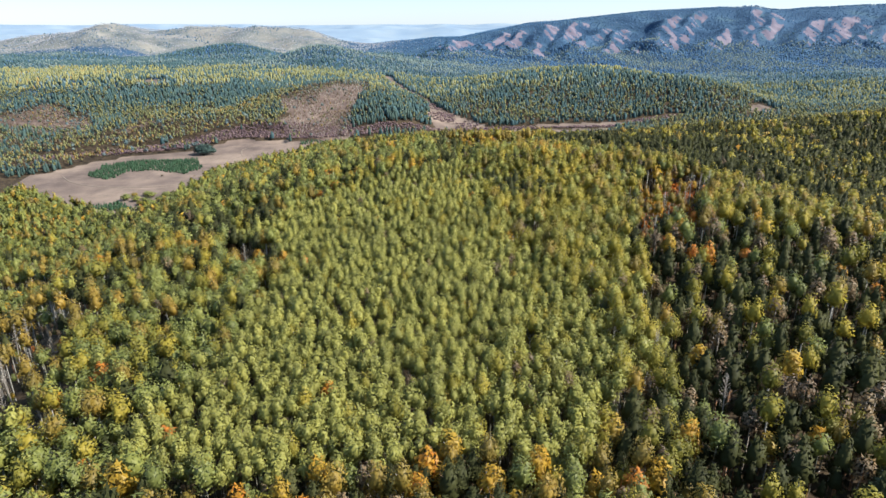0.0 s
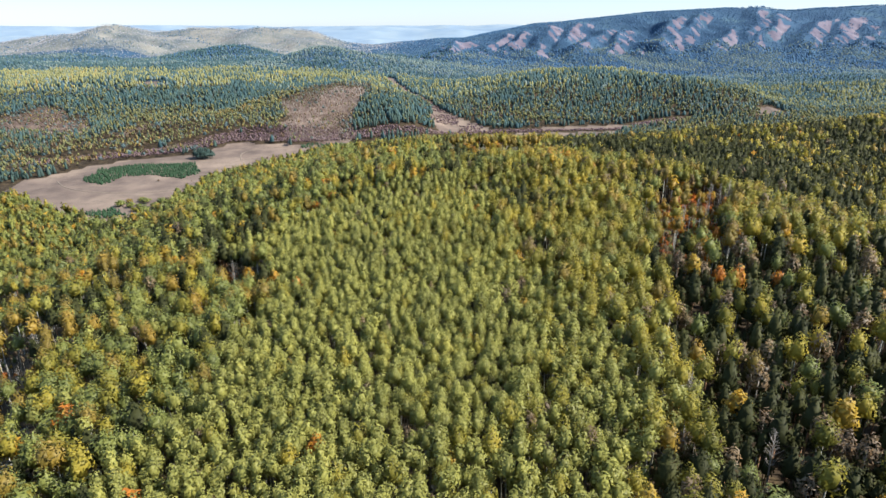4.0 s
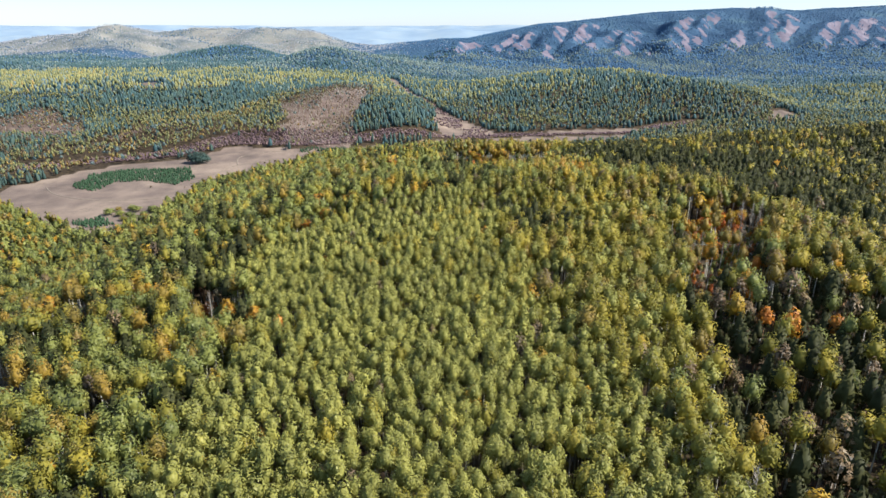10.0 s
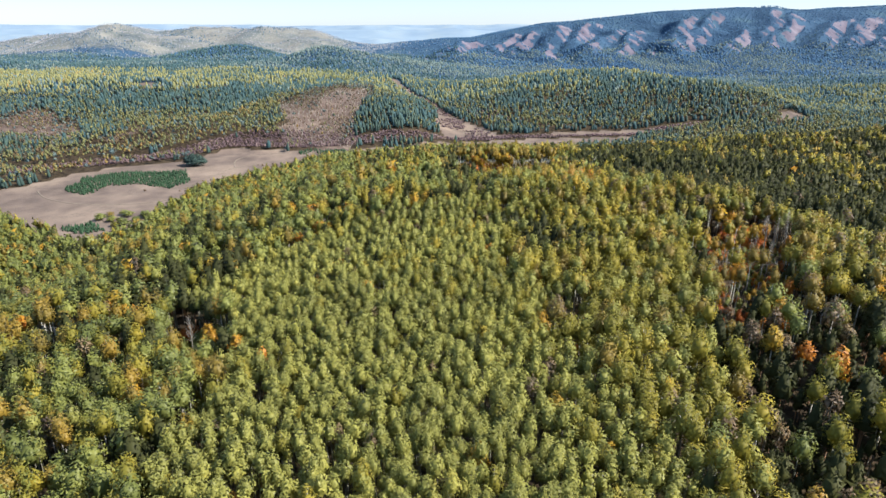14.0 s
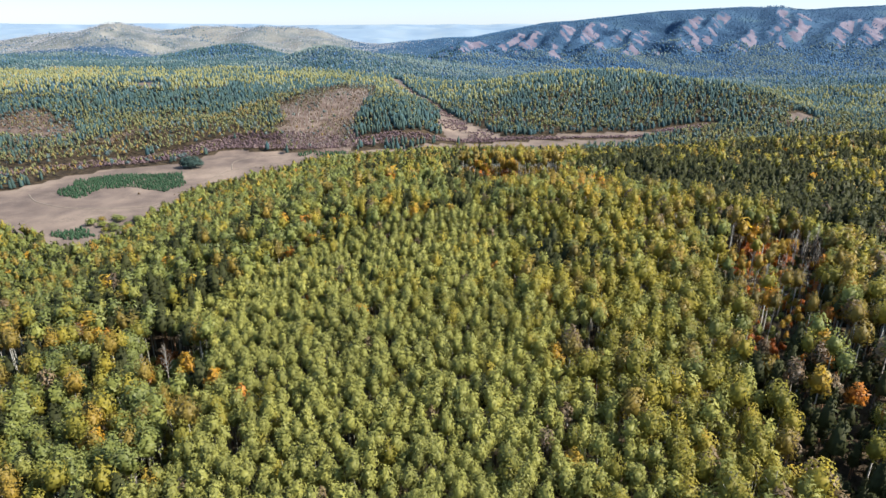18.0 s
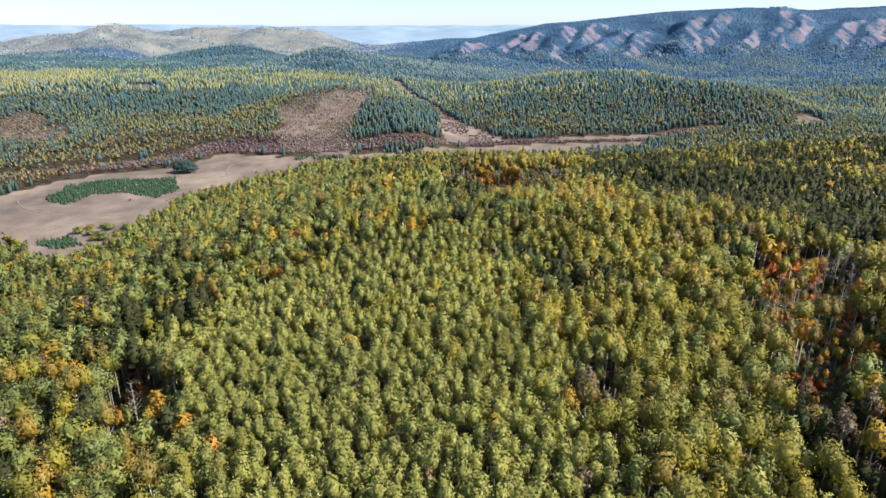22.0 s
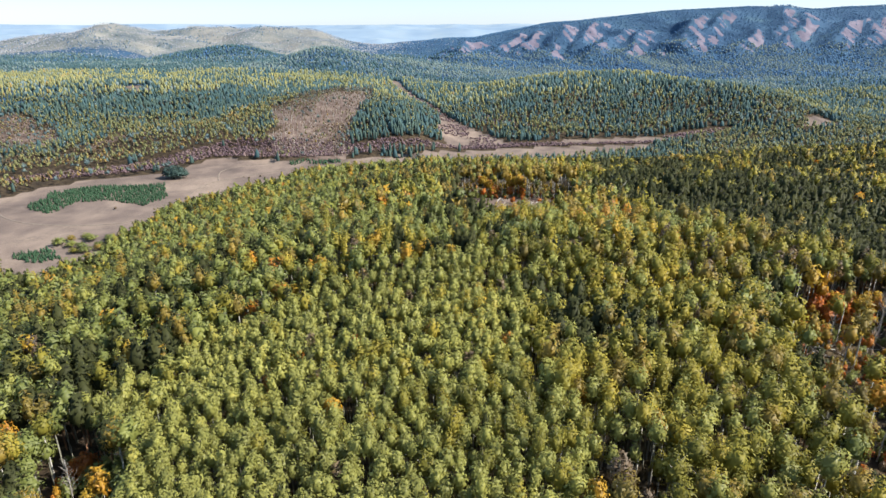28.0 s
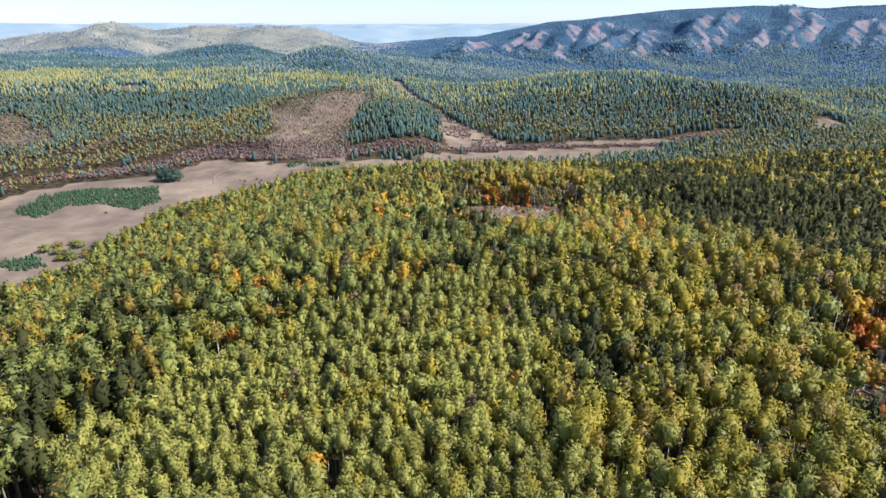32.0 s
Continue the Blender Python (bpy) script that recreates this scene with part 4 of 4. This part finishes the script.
def valley_mix(x, y):
    """How much conifer, birch, alder and gold grows at places across the river."""
    patch, clump, leaf = fnoise(x, y, 95, 71), fnoise(x, y, 34, 72), fnoise(x, y, 42, 75)
    knoll = bump(x, y, -62, 860, 60, 110) + bump(x, y, 250, 1040, 210, 120)
    conifer = 0.2 + 2.2 * step(0.6 * patch + 0.4 * clump, 0.44, 0.56) + 2.2 * knoll + 9 * inside(x, y, DARK_BELT)
    hill_top = bump(x, y, 240, 1150, 190, 60) * step(leaf, 0.4, 0.55)
    yellow = step(-near_line(x, y, YELLOW_BAND), -34, -16) + inside(x, y, YELLOW_SLOPE) * step(clump, 0.3, 0.45)
    bank = step(-near_line(x, y, RIVER), -62, -40) * step(-x, 190, 260)
    conifer = conifer * (1 - 0.6 * np.clip(bank + yellow, 0, 1))
    birch = 0.16 + 2.8 * step(leaf, 0.47, 0.6) + 3.2 * yellow + 0.8 * bank + 2.2 * hill_top
    green = 0.25 + 1.5 * step(clump, 0.42, 0.5) * step(-clump, -0.6, -0.52)
    gold = 0.012 + 0.05 * step(leaf, 0.58, 0.68) + 0.28 * yellow + 0.3 * bank
    return conifer, birch, green, gold, yellow, bank


def far_woods():
    # beyond the ridge and across the river
    x, y, rng = grid(-820, 760, 560, 1000, 4.6, 103, 0.6)
    m = in_view(x, y, 30) & ~is_open(x, y) & ~ragged_inside(x, y, CUT) & ~ragged_inside(x, y, CUT_WEST) & (near_line(x, y, RIVER) > 16) & (near_line(x, y, RIDE) > 6) & ((y > 640) | (x < -330) | (x > 430))
    m &= (rng.uniform(size=x.size) < 0.95)
    x, y = x[m], y[m]
    conifer, birch, green, gold, yellow, bank = valley_mix(x, y)
    # share of conifers in haze-blue colour, more of them with distance
    blue = 0.1 + 0.3 * step(y, 700, 1000)
    size = 0.75 + 0.35 * fnoise(x, y, 30, 73)
    plant(4, x, y, rng, [("pine", conifer * (1 - blue)), ("spruce", conifer * blue), ("birch", birch), ("pale_birch", birch * 0.25), ("green", green), ("amber_birch", 1.2 * yellow + 0.5 * bank), ("gold", gold),
                         ("brown", 0.08 + 1.2 * step(-y, -800, -720) * step(-x, 80, 160))], 0.6, 0.95, size)
    x, y, rng = grid(-1050, 1150, 1000, 1360, 6.0, 104, 0.6)
    m = in_view(x, y, 40) & ~is_open(x, y) & ~ragged_inside(x, y, CUT) & (rng.uniform(size=x.size) < 0.96)
    x, y = x[m], y[m]
    conifer, birch, green, gold, yellow, bank = valley_mix(x, y)
    # the haze-blue conifer colour takes over further out
    blue = 0.5 + 0.5 * step(y, 1000, 1300)
    plant(5, x, y, rng, [("pine", conifer * (1 - blue)), ("spruce", conifer * blue), ("birch", birch * 0.8 + 0.5 * green), ("pale_birch", birch * 0.35), ("amber_birch", 0.2 * yellow + 0.4 * gold)], 0.6, 0.9, 0.85 + 0.35 * fnoise(x, y, 30, 73))
    x, y, rng = grid(-1480, 1480, 1360, 1960, 7.4, 109, 0.6)
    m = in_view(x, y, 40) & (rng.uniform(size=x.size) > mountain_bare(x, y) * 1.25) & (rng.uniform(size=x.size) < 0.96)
    x, y = x[m], y[m]
    patch, leaf = fnoise(x, y * 1.5, 150, 81), fnoise(x, y * 1.7, 110, 86)
    east = step(x, -150, 150)
    conifer = 0.4 + 3.0 * step(patch, 0.46, 0.56) + 5 * bump(x, y, -570, 1800, 100, 130)
    leafy = 0.12 + 2.2 * step(leaf, 0.5, 0.6) + 5 * bump(x, y, -318, 1590, 80, 80) + 2.5 * inside(x, y, YELLOW_SLOPE) + 1.6 * east * step(leaf, 0.42, 0.58) * step(y, 1480, 1620)
    # share of the bluest haze colour, rising towards the range
    pale = (0.2 + 0.75 * step(y, 1360, 1750)) * (0.35 + 0.65 * east)
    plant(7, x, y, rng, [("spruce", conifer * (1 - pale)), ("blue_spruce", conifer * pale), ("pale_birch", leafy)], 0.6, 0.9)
    x, y, rng = grid(-2400, 2300, 1950, 3000, 9.6, 105, 0.6)
    m = in_view(x, y, 40) & (rng.uniform(size=x.size) < 0.95)
    x, y = x[m], y[m]
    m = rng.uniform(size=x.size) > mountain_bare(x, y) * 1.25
    x, y = x[m], y[m]
    yn = fnoise(x, y, 220, 95)
    mt = step(x, -250, 150)
    left = step(-x, 100, 500)
    conifer = 0.5 - 0.44 * left * step(y, 1900, 2050) + 2.5 * mt + 3 * bump(x, y, -570, 1800, 110, 150)
    leafy = 0.15 + 2.2 * step(yn, 0.45, 0.62) * (left + 0.8 * step(-y, -1950, -1800)) + 1.5 * left
    leafy = leafy * (1 - 0.97 * mt * step(y, 1850, 1980))
    conifer = conifer + 3.0 * left * step(fnoise(x, y, 95, 96), 0.55, 0.62)
    # haze-blue and haze-grey leaf colours also grow with distance
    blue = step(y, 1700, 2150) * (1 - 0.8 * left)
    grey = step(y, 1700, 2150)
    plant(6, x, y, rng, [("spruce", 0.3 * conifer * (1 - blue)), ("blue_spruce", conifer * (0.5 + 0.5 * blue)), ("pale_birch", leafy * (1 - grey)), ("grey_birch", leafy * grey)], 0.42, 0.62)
    # the felled slopes keep a few stems
    x, y, rng = grid(-720, -90, 740, 1130, 4.6, 106)
    m = (ragged_inside(x, y, CUT) | ragged_inside(x, y, CUT_WEST)) & (rng.uniform(size=x.size) < 0.2 + 0.9 * step(fnoise(x, y, 50, 107), 0.45, 0.62))
    plant(4, x[m], y[m], rng, [("brown", 0.8), ("birch", 0.2), ("pale_birch", 0.2), ("gold", 0.03)], 0.35, 0.75)


def bright_clumps():
    """Dense patches of red and orange undergrowth."""
    rng = np.random.default_rng(55)
    for cx, cy, r, n, kinds in ((100, 256, 8.5, 52, [("red", 1.0), ("gold", 0.35)]), (104, 221, 8, 44, [("red", 1.0), ("gold", 0.25)]), (88, 200, 6, 14, [("gold", 1.0), ("red", 0.3)]), (17, 432, 5, 16, [("gold", 1.0), ("red", 0.4)]),
                                (33, 434, 7, 22, [("gold", 1.0), ("red", 0.3)]), (-75, 207, 3.0, 9, [("red", 1.0)]), (-66, 205, 8, 30, [("shrub", 1.0)]), (-58, 193, 5, 16, [("shrub", 1.0)]), (-66, 196, 4, 3, [("gold", 1.0)])):
        a, d = rng.uniform(0, 6.28, n), r * np.sqrt(rng.uniform(0, 1, n))
        x, y = cx + d * np.cos(a), cy + d * np.sin(a)
        t = tier_of(x, y)
        for k in (1, 2, 3):
            plant(k, x[t == k], y[t == k], rng, kinds, 0.6, 1.0)


near_woods()
bright_clumps()
far_woods()

WORDS = {"shrub": "low green shrubs in the gaps", "amber_birch": "birches turning amber yellow", "aspen": "grey-green aspens in an even, close stand", "birch": "yellow-green birches with white trunks", "tall_birch": "tall thin-crowned birches with long white trunks", "green": "deep green broadleaved trees", "gold": "golden autumn trees", "red": "rust-red autumn undergrowth",
         "brown": "withered brown half-bare trees", "pine": "dark green pines", "young_pine": "young blue-green pines", "spruce": "haze-tinted blue-green conifers", "blue_spruce": "haze-tinted bluish conifers", "pale_birch": "haze-paled yellow-green birches", "grey_birch": "haze-greyed green birches"}
NAME = {"shrub": "willow_shrub", "amber_birch": "amber_birch", "aspen": "aspen", "birch": "birch", "tall_birch": "tall_birch", "green": "alder", "gold": "golden_birch", "red": "rowan", "brown": "withered_birch", "pine": "pine", "young_pine": "young_pine", "spruce": "spruce", "blue_spruce": "blue_spruce", "pale_birch": "pale_birch", "grey_birch": "grey_birch"}
# leaf colours with haze painted in, for trees across the river and beyond
HAZED_LEAF = {"pine": HAZED_PINE, "birch": HAZED_OLIVE, "green": HAZED_OLIVE, "amber_birch": HAZED_GOLD, "gold": HAZED_GOLD}
TUFTS = {1: 150, 2: 80, 3: 20}


def part(name, me, mat, parent, label=""):
    me.materials.clear()
    me.materials.append(mat)
    ob = new(name, me)
    ob.parent = parent
    return tagged(ob, label)


def single_trees(kind, rec, count):
    """The trees that the camera passes nearest, each a thing with its trunk and crown."""
    k, rng = KINDS[kind], np.random.default_rng(len(kind) * 17)
    models = []
    for v in range(5):
        root = new(NAME[kind] + "_tree")
        root.empty_display_size = 0.5
        t = raw_mesh("trunk", *trunk_of(kind, rng))
        t.update()
        part("trunk", t, k["bark"], root)
        shape = crown_of(kind, TUFTS[1] + 170, rng)
        c2 = raw_mesh("crown", *shape[:2])
        c2.update()
        set_round(c2, shape_round(shape))
        part("crown", c2, k["leaf"], root)
        tagged(root, TREE_LABEL[kind], "tree", "trees of the near wood")
        models.append(root)
    for i, (x, y, z, sx, sz, turn, tone) in enumerate(rec[:count]):
        m = Matrix.LocRotScale((x, y, z), Euler((0, 0, turn)), None)
        ob = models[i % 5] if i < 5 else copy_thing(models[i % 5], m)
        ob.matrix_basis = Matrix.LocRotScale((x, y, z), Euler((0, 0, turn)), (sx, sx, sz))


TREE_LABEL = {"shrub": "low green willow shrub between the trunks", "amber_birch": "white-stemmed birch turning amber yellow", "aspen": "slender aspen with grey-green leaves in a close stand", "birch": "white-stemmed birch with yellow-green leaves", "tall_birch": "tall birch with a long bare white trunk", "green": "broad deep green alder on the slope",
              "gold": "birch in golden yellow autumn leaf", "red": "low rowan in rust-red autumn leaf", "brown": "withered half-bare birch with brown leaves", "pine": "dark green pine with reddish upper bark"}
ORDER = {"shrub": 60, "amber_birch": 140, "aspen": 300, "tall_birch": 100, "birch": 260, "green": 120, "gold": 60, "red": 40, "brown": 60, "pine": 140}

for (kind, tier), rows in sorted(PLACES.items()):
    rec = np.concatenate(rows)
    k = KINDS[kind]
    if tier == 1:
        rec = rec[np.argsort(np.hypot(rec[:, 0] * 1.6, rec[:, 1] - 125))]
        count = min(ORDER[kind], len(rec))
        single_trees(kind, rec, count)
        rec = rec[count:]
        if not len(rec):
            continue
    rng = np.random.default_rng(tier * 31 + len(kind))
    few = (0.55 if tier == 1 else 0.8) if kind in CONIFERS else (1.25 if tier == 1 and kind != "aspen" else 1.0)
    leaf, bark, trunk = k["leaf"], k["bark"], None
    if tier <= 3:
        shapes = [crown_of(kind, int(TUFTS[tier] * few), rng) for _ in range(6)]
        trunk = trunk_of(kind, rng, False) if tier < 3 else tube([(0, 0, 0), (0, 0, k["h"] * 0.7)], [k["r"], k["r"] * 0.6], 3)
        bark = None if tier == 3 and kind in ("pine", "green") else bark
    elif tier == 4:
        leaf = HAZED_LEAF.get(kind, leaf)
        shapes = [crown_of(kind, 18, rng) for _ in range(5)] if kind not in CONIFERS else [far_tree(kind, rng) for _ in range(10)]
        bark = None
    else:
        leaf = HAZED_LEAF.get(kind, leaf)
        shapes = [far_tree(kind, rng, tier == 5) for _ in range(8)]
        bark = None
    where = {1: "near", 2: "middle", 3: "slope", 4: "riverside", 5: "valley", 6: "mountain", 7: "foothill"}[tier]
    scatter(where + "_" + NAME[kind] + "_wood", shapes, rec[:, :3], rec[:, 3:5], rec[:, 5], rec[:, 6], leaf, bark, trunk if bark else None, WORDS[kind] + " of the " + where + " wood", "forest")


# ---------------------------------------------------------------- the field, the river bank and the felled plots
def extra(name, kind, poly, gap, seed, low, high, label, keep=1.0, tufts_n=60, leaf=None):
    xs, ys = [p[0] for p in poly], [p[1] for p in poly]
    x, y, rng = grid(min(xs), max(xs), min(ys), max(ys), gap, seed)
    m = ragged_inside(x, y, poly, 9.0) & (rng.uniform(size=x.size) < keep)
    x, y = x[m], y[m]
    s = rng.uniform(low, high, len(x))
    at = np.column_stack([x, y, ground_height(x, y) - 0.2])
    shapes = [crown_of(kind, tufts_n, rng) for _ in range(5)]
    return scatter(name, shapes, at, np.stack([s, s], 1), rng.uniform(0, 6.28, len(x)), rng.uniform(0, 1, len(x)), leaf or KINDS[kind]["leaf"], label=label, category="trees")


extra("young_pine_plantation", "young_pine", PATCH, 2.25, 201, 0.42, 0.66, "young blue-green pines planted close together in the dry field", 0.86, 34)
extra("young_pine_scrub", "young_pine", SCRUB, 2.0, 202, 0.38, 0.62, "low young pines scattered in the dry field", 0.9, 40)
extra("field_edge_pines", "young_pine", [(-170, 728), (-118, 738), (-116, 726), (-165, 716)], 3.2, 203, 0.6, 0.9, "young pines in a strip along the dry field", 0.9, 40)


def river_brush():
    x, y, rng = grid(-440, 500, 600, 1200, 2.8, 210)
    d = near_line(x, y, RIVER) + 8 * (fnoise(x, y, 40, 211) - 0.5)
    m = (d < np.where(x > -60, 8, 14)) & ~inside(x, y, FIELD) & ~inside(x, y, STRIP_FAR) & (rng.uniform(size=x.size) < 0.9)
    m |= (near_line(x, y, [(70, 905), (20, 960), (0, 1010)]) < 14) & (rng.uniform(size=x.size) < 0.6)
    m |= (near_line(x, y, [(-330, 690), (-230, 775), (-120, 780)]) < 14) & (rng.uniform(size=x.size) < 0.6) & ~inside(x, y, FIELD)
    m |= inside(x, y, MEADOW) & (fnoise(x, y, 32, 212) > 0.56) & (rng.uniform(size=x.size) < 0.5)
    m |= (np.abs(near_line(x, y, MEADOW_PATH) - 9) < 5) & (rng.uniform(size=x.size) < 0.4)
    x, y = x[m], y[m]
    s = rng.uniform(0.35, 0.75, len(x))
    at = np.column_stack([x, y, ground_height(x, y) - 0.2])
    shapes = [leafy_crown(rng, 14, 0.4, 4.6, 1.8, 1.5, 5) for _ in range(6)]
    scatter("river_brush", shapes, at, np.stack([s * 1.3, s * 0.85], 1), rng.uniform(0, 6.28, len(x)), rng.uniform(0, 1, len(x)), BRUSH_TWIG, label="leafless purplish brown willow brush along the river", category="brush")


river_brush()


def field_things():
    """Single bushes and trees that stand in the dry field."""
    rng = np.random.default_rng(77)

    def lone(name, kind, x, y, s, label, leaf=None, n=150, flat=1.0, wide=1.0):
        root = new(name)
        root.matrix_world = pose(x, y, float(ground_height(x, y)) - 0.2, 0, 0, rng.uniform(0, 360)) @ Matrix.Diagonal((s * wide, s * wide, s * flat, 1))
        t = raw_mesh("trunk", *trunk_of(kind, rng))
        t.update()
        part("trunk", t, KINDS[kind]["bark"], root)
        shape = crown_of(kind, n, rng)
        c2 = raw_mesh("crown", *shape[:2])
        c2.update()
        set_round(c2, shape_round(shape))
        part("crown", c2, leaf or KINDS[kind]["leaf"], root)
        tagged(root, label, "tree", "bushes and trees of the field")

    for k in range(13):
        x, y = -258 + 9.5 * math.sqrt(rng.uniform()) * math.cos(k * 2.4), 661 + 6 * math.sqrt(rng.uniform()) * math.sin(k * 2.4)
        lone("field_tree", "red", x, y, rng.uniform(1.3, 1.9), "dark green tree in a clump on the dry field", HAZED_PINE, wide=1.35)
    for x, y in ((-258, 480), (-252, 488), (-246, 492), (-240, 489), (-245, 478), (-238, 473), (-230, 476), (-226, 470), (-233, 465), (-240, 466), (-224, 484), (-229, 490)):
        leaf = (AMBER_LEAF, BIRCH_LEAF, GREEN_LEAF)[int(rng.integers(0, 3))]
        lone("field_bush", "red", x + rng.uniform(-2, 2), y + rng.uniform(-2, 2), rng.uniform(0.75, 1.15), "yellowing bush in the dry field", leaf, flat=0.8, wide=1.9)
    for x, y in ((-232, 560), (-222, 548), (-205, 532), (-214, 528), (-225, 520), (-262, 560), (-210, 598), (-190, 660), (-182, 668), (-176, 662), (-196, 664), (-170, 666)):
        lone("field_shrub", "red", x, y, rng.uniform(0.28, 0.5), "small rusty brown shrub in the dry field", BROWN_LEAF, 80, 0.8)


field_things()


def dead_trees():
    """Leafless grey trees and broken stems in the openings."""
    rng = np.random.default_rng(91)
    models = []
    for v in range(3):
        root = new("dead_tree")
        t = raw_mesh("trunk", *stem(rng, 15.0, 0.15, 0.05, 6, 0.5, 1.6))
        t.update()
        part("trunk", t, DEAD_BARK, root)
        c2 = raw_mesh("bare_crown", *bare_crown(rng, 7.0, 15.0, 2.0, 34))
        c2.update()
        part("bare_crown", c2, DEAD_BARK, root)
        tagged(root, "leafless grey dead tree with bare twigs", "tree", "dead trees")
        models.append(root)
    spots = [(101, 243), (106, 247), (112, 252), (92, 232), (88, 216), (110, 240), (104, 236), (118, 278), (86, 238),
             (-115, 139), (-112, 136), (-155, 185), (-105, 124), (-137, 161), (-129, 163), (-126, 145), (-151, 198), (-154, 177), (-118, 170), (-108, 150), (-126, 165), (-112, 128), (-104, 160), (-90, 112), (-122, 196), (-110, 186), (30, 150), (24, 172), (-68, 196), (18, 195), (44, 110), (52, 96), (60, 120), (36, 84)]
    for i, (x, y) in enumerate(spots):
        s = rng.uniform(0.75, 1.1)
        m = pose(x, y, float(ground_height(x, y)) - 0.2, rng.uniform(-4, 4), rng.uniform(-4, 4), rng.uniform(0, 360))
        ob = models[i] if i < 3 else copy_thing(models[i % 3], m)
        ob.matrix_basis = m @ Matrix.Diagonal((s, s, s, 1))


dead_trees()


def seed_birches():
    """Thin stems left standing on the felled slopes."""
    x, y, rng = grid(-720, -90, 740, 1130, 6.0, 108)
    m = (ragged_inside(x, y, CUT) & (rng.uniform(size=x.size) < 0.75)) | (ragged_inside(x, y, CUT_WEST) & (rng.uniform(size=x.size) < 0.16))
    x, y = x[m], y[m]
    s = rng.uniform(0.45, 0.85, len(x))
    at = np.column_stack([x, y, ground_height(x, y) - 0.2])
    shapes = [leafy_crown(rng, 7, 7.5, 13.0, 1.0, 0.6, 3) for _ in range(5)]
    scatter("thin_seed_birches", shapes, at, np.stack([s, s], 1), rng.uniform(0, 6.28, len(x)), rng.uniform(0, 1, len(x)), BROWN_LEAF, BIRCH_BARK, tube([(0, 0, 0), (0.1, 0, 6), (0, 0.1, 12.5)], [0.22, 0.17, 0.06], 3), "thin pale birch stems left standing on a felled slope", "trees")


seed_birches()


def logs():
    """Felled and fallen trunks on the ground."""
    rng = np.random.default_rng(93)
    spots = [(rng.uniform(0, 55), rng.uniform(378, 424), rng.uniform(-25, 25)) for _ in range(46)]
    spots += [(rng.uniform(76, 108), rng.uniform(215, 262), rng.uniform(0, 180)) for _ in range(26)]
    spots += [(-113, 150, 20), (-110, 152, 35), (-104, 140, 150), (-99, 128, 10), (-120, 160, 80), (-108, 122, 40), (-126, 198, 15), (-116, 192, 60), (-112, 186, 120)]
    for x, y, a in spots:
        L, r = rng.uniform(4, 10), rng.uniform(0.10, 0.18)
        v, f = tube([(0, 0, -L / 2), (0.15, 0, 0), (0, 0, L / 2)], [r * 1.1, r, r * 0.6], 7)
        cap = np.arange(7)
        f = np.concatenate([f, np.stack([np.zeros(5, int), cap[2:7], cap[1:6]], 1), np.stack([np.full(5, 14), 14 + cap[1:6], 14 + cap[2:7]], 1)])
        me = raw_mesh("fallen_log", v, f)
        me.materials.append(BIRCH_BARK if rng.uniform() < 0.6 else DEAD_BARK)
        me.update()
        ob = new("fallen_log", me)
        ob.matrix_world = pose(x, y, float(ground_height(x, y)) + r, 90, 0, a)
        tagged(ob, "pale fallen tree trunk lying on the brown ground", "log", "fallen logs")


logs()


def dirt_tracks():
    """Worn wheel tracks across the dry field."""
    m, nt, nodes, links, bsdf = material("pale_dirt")
    nz, g = nodes.new("ShaderNodeTexNoise"), nodes.new("ShaderNodeNewGeometry")
    nz.inputs["Scale"].default_value, nz.inputs["Detail"].default_value = 0.25, 5
    links.new(g.outputs["Position"], nz.inputs["Vector"])
    cr = ramp(nodes, [(0.35, (0.10, 0.076, 0.06)), (0.65, (0.16, 0.124, 0.096))])
    links.new(nz.outputs["Fac"], cr.inputs["Fac"])
    links.new(cr.outputs["Color"], bsdf.inputs["Base Color"])
    bsdf.inputs["Roughness"].default_value = 0.95
    for line in ([(-355, 560), (-330, 535), (-290, 520), (-240, 525), (-215, 560), (-222, 610), (-215, 650), (-170, 690), (-110, 712), (-60, 728)],
                 [(-215, 650), (-225, 690), (-200, 716), (-150, 724)]):
        p = np.array(line, float)
        u = np.linspace(0, len(p) - 1, len(p) * 14)
        k = np.minimum(u.astype(int), len(p) - 2)
        f = u - k
        prev, nxt = p[np.maximum(k - 1, 0)], p[np.minimum(k + 2, len(p) - 1)]
        a, c = p[k], p[k + 1]
        f = f[:, None]
        q = 0.5 * (2 * a + (c - prev) * f + (2 * prev - 5 * a + 4 * c - nxt) * f ** 2 + (3 * a - prev - 3 * c + nxt) * f ** 3)
        d = unit(np.gradient(q, axis=0))
        side = np.stack([-d[:, 1], d[:, 0]], 1) * 0.8
        rows = [q + side, q + 0.5 * side, q - 0.5 * side, q - side]
        lift = (-0.1, 0.28, 0.28, -0.1)
        v = np.concatenate([np.c_[r, ground_height(r[:, 0], r[:, 1]) + h] for r, h in zip(rows, lift)])
        n = len(q)
        i = np.arange(n - 1)
        tris = np.concatenate([np.concatenate([np.stack([s * n + i, s * n + i + 1, (s + 1) * n + i + 1], 1), np.stack([s * n + i, (s + 1) * n + i + 1, (s + 1) * n + i], 1)]) for s in range(3)])[:, ::-1]
        me = raw_mesh("dirt_track", v, tris)
        me.materials.append(m)
        me.update()
        tagged(new("dirt_track", me), "pale worn dirt track across the dry field", "track", kind="structure")


dirt_tracks()
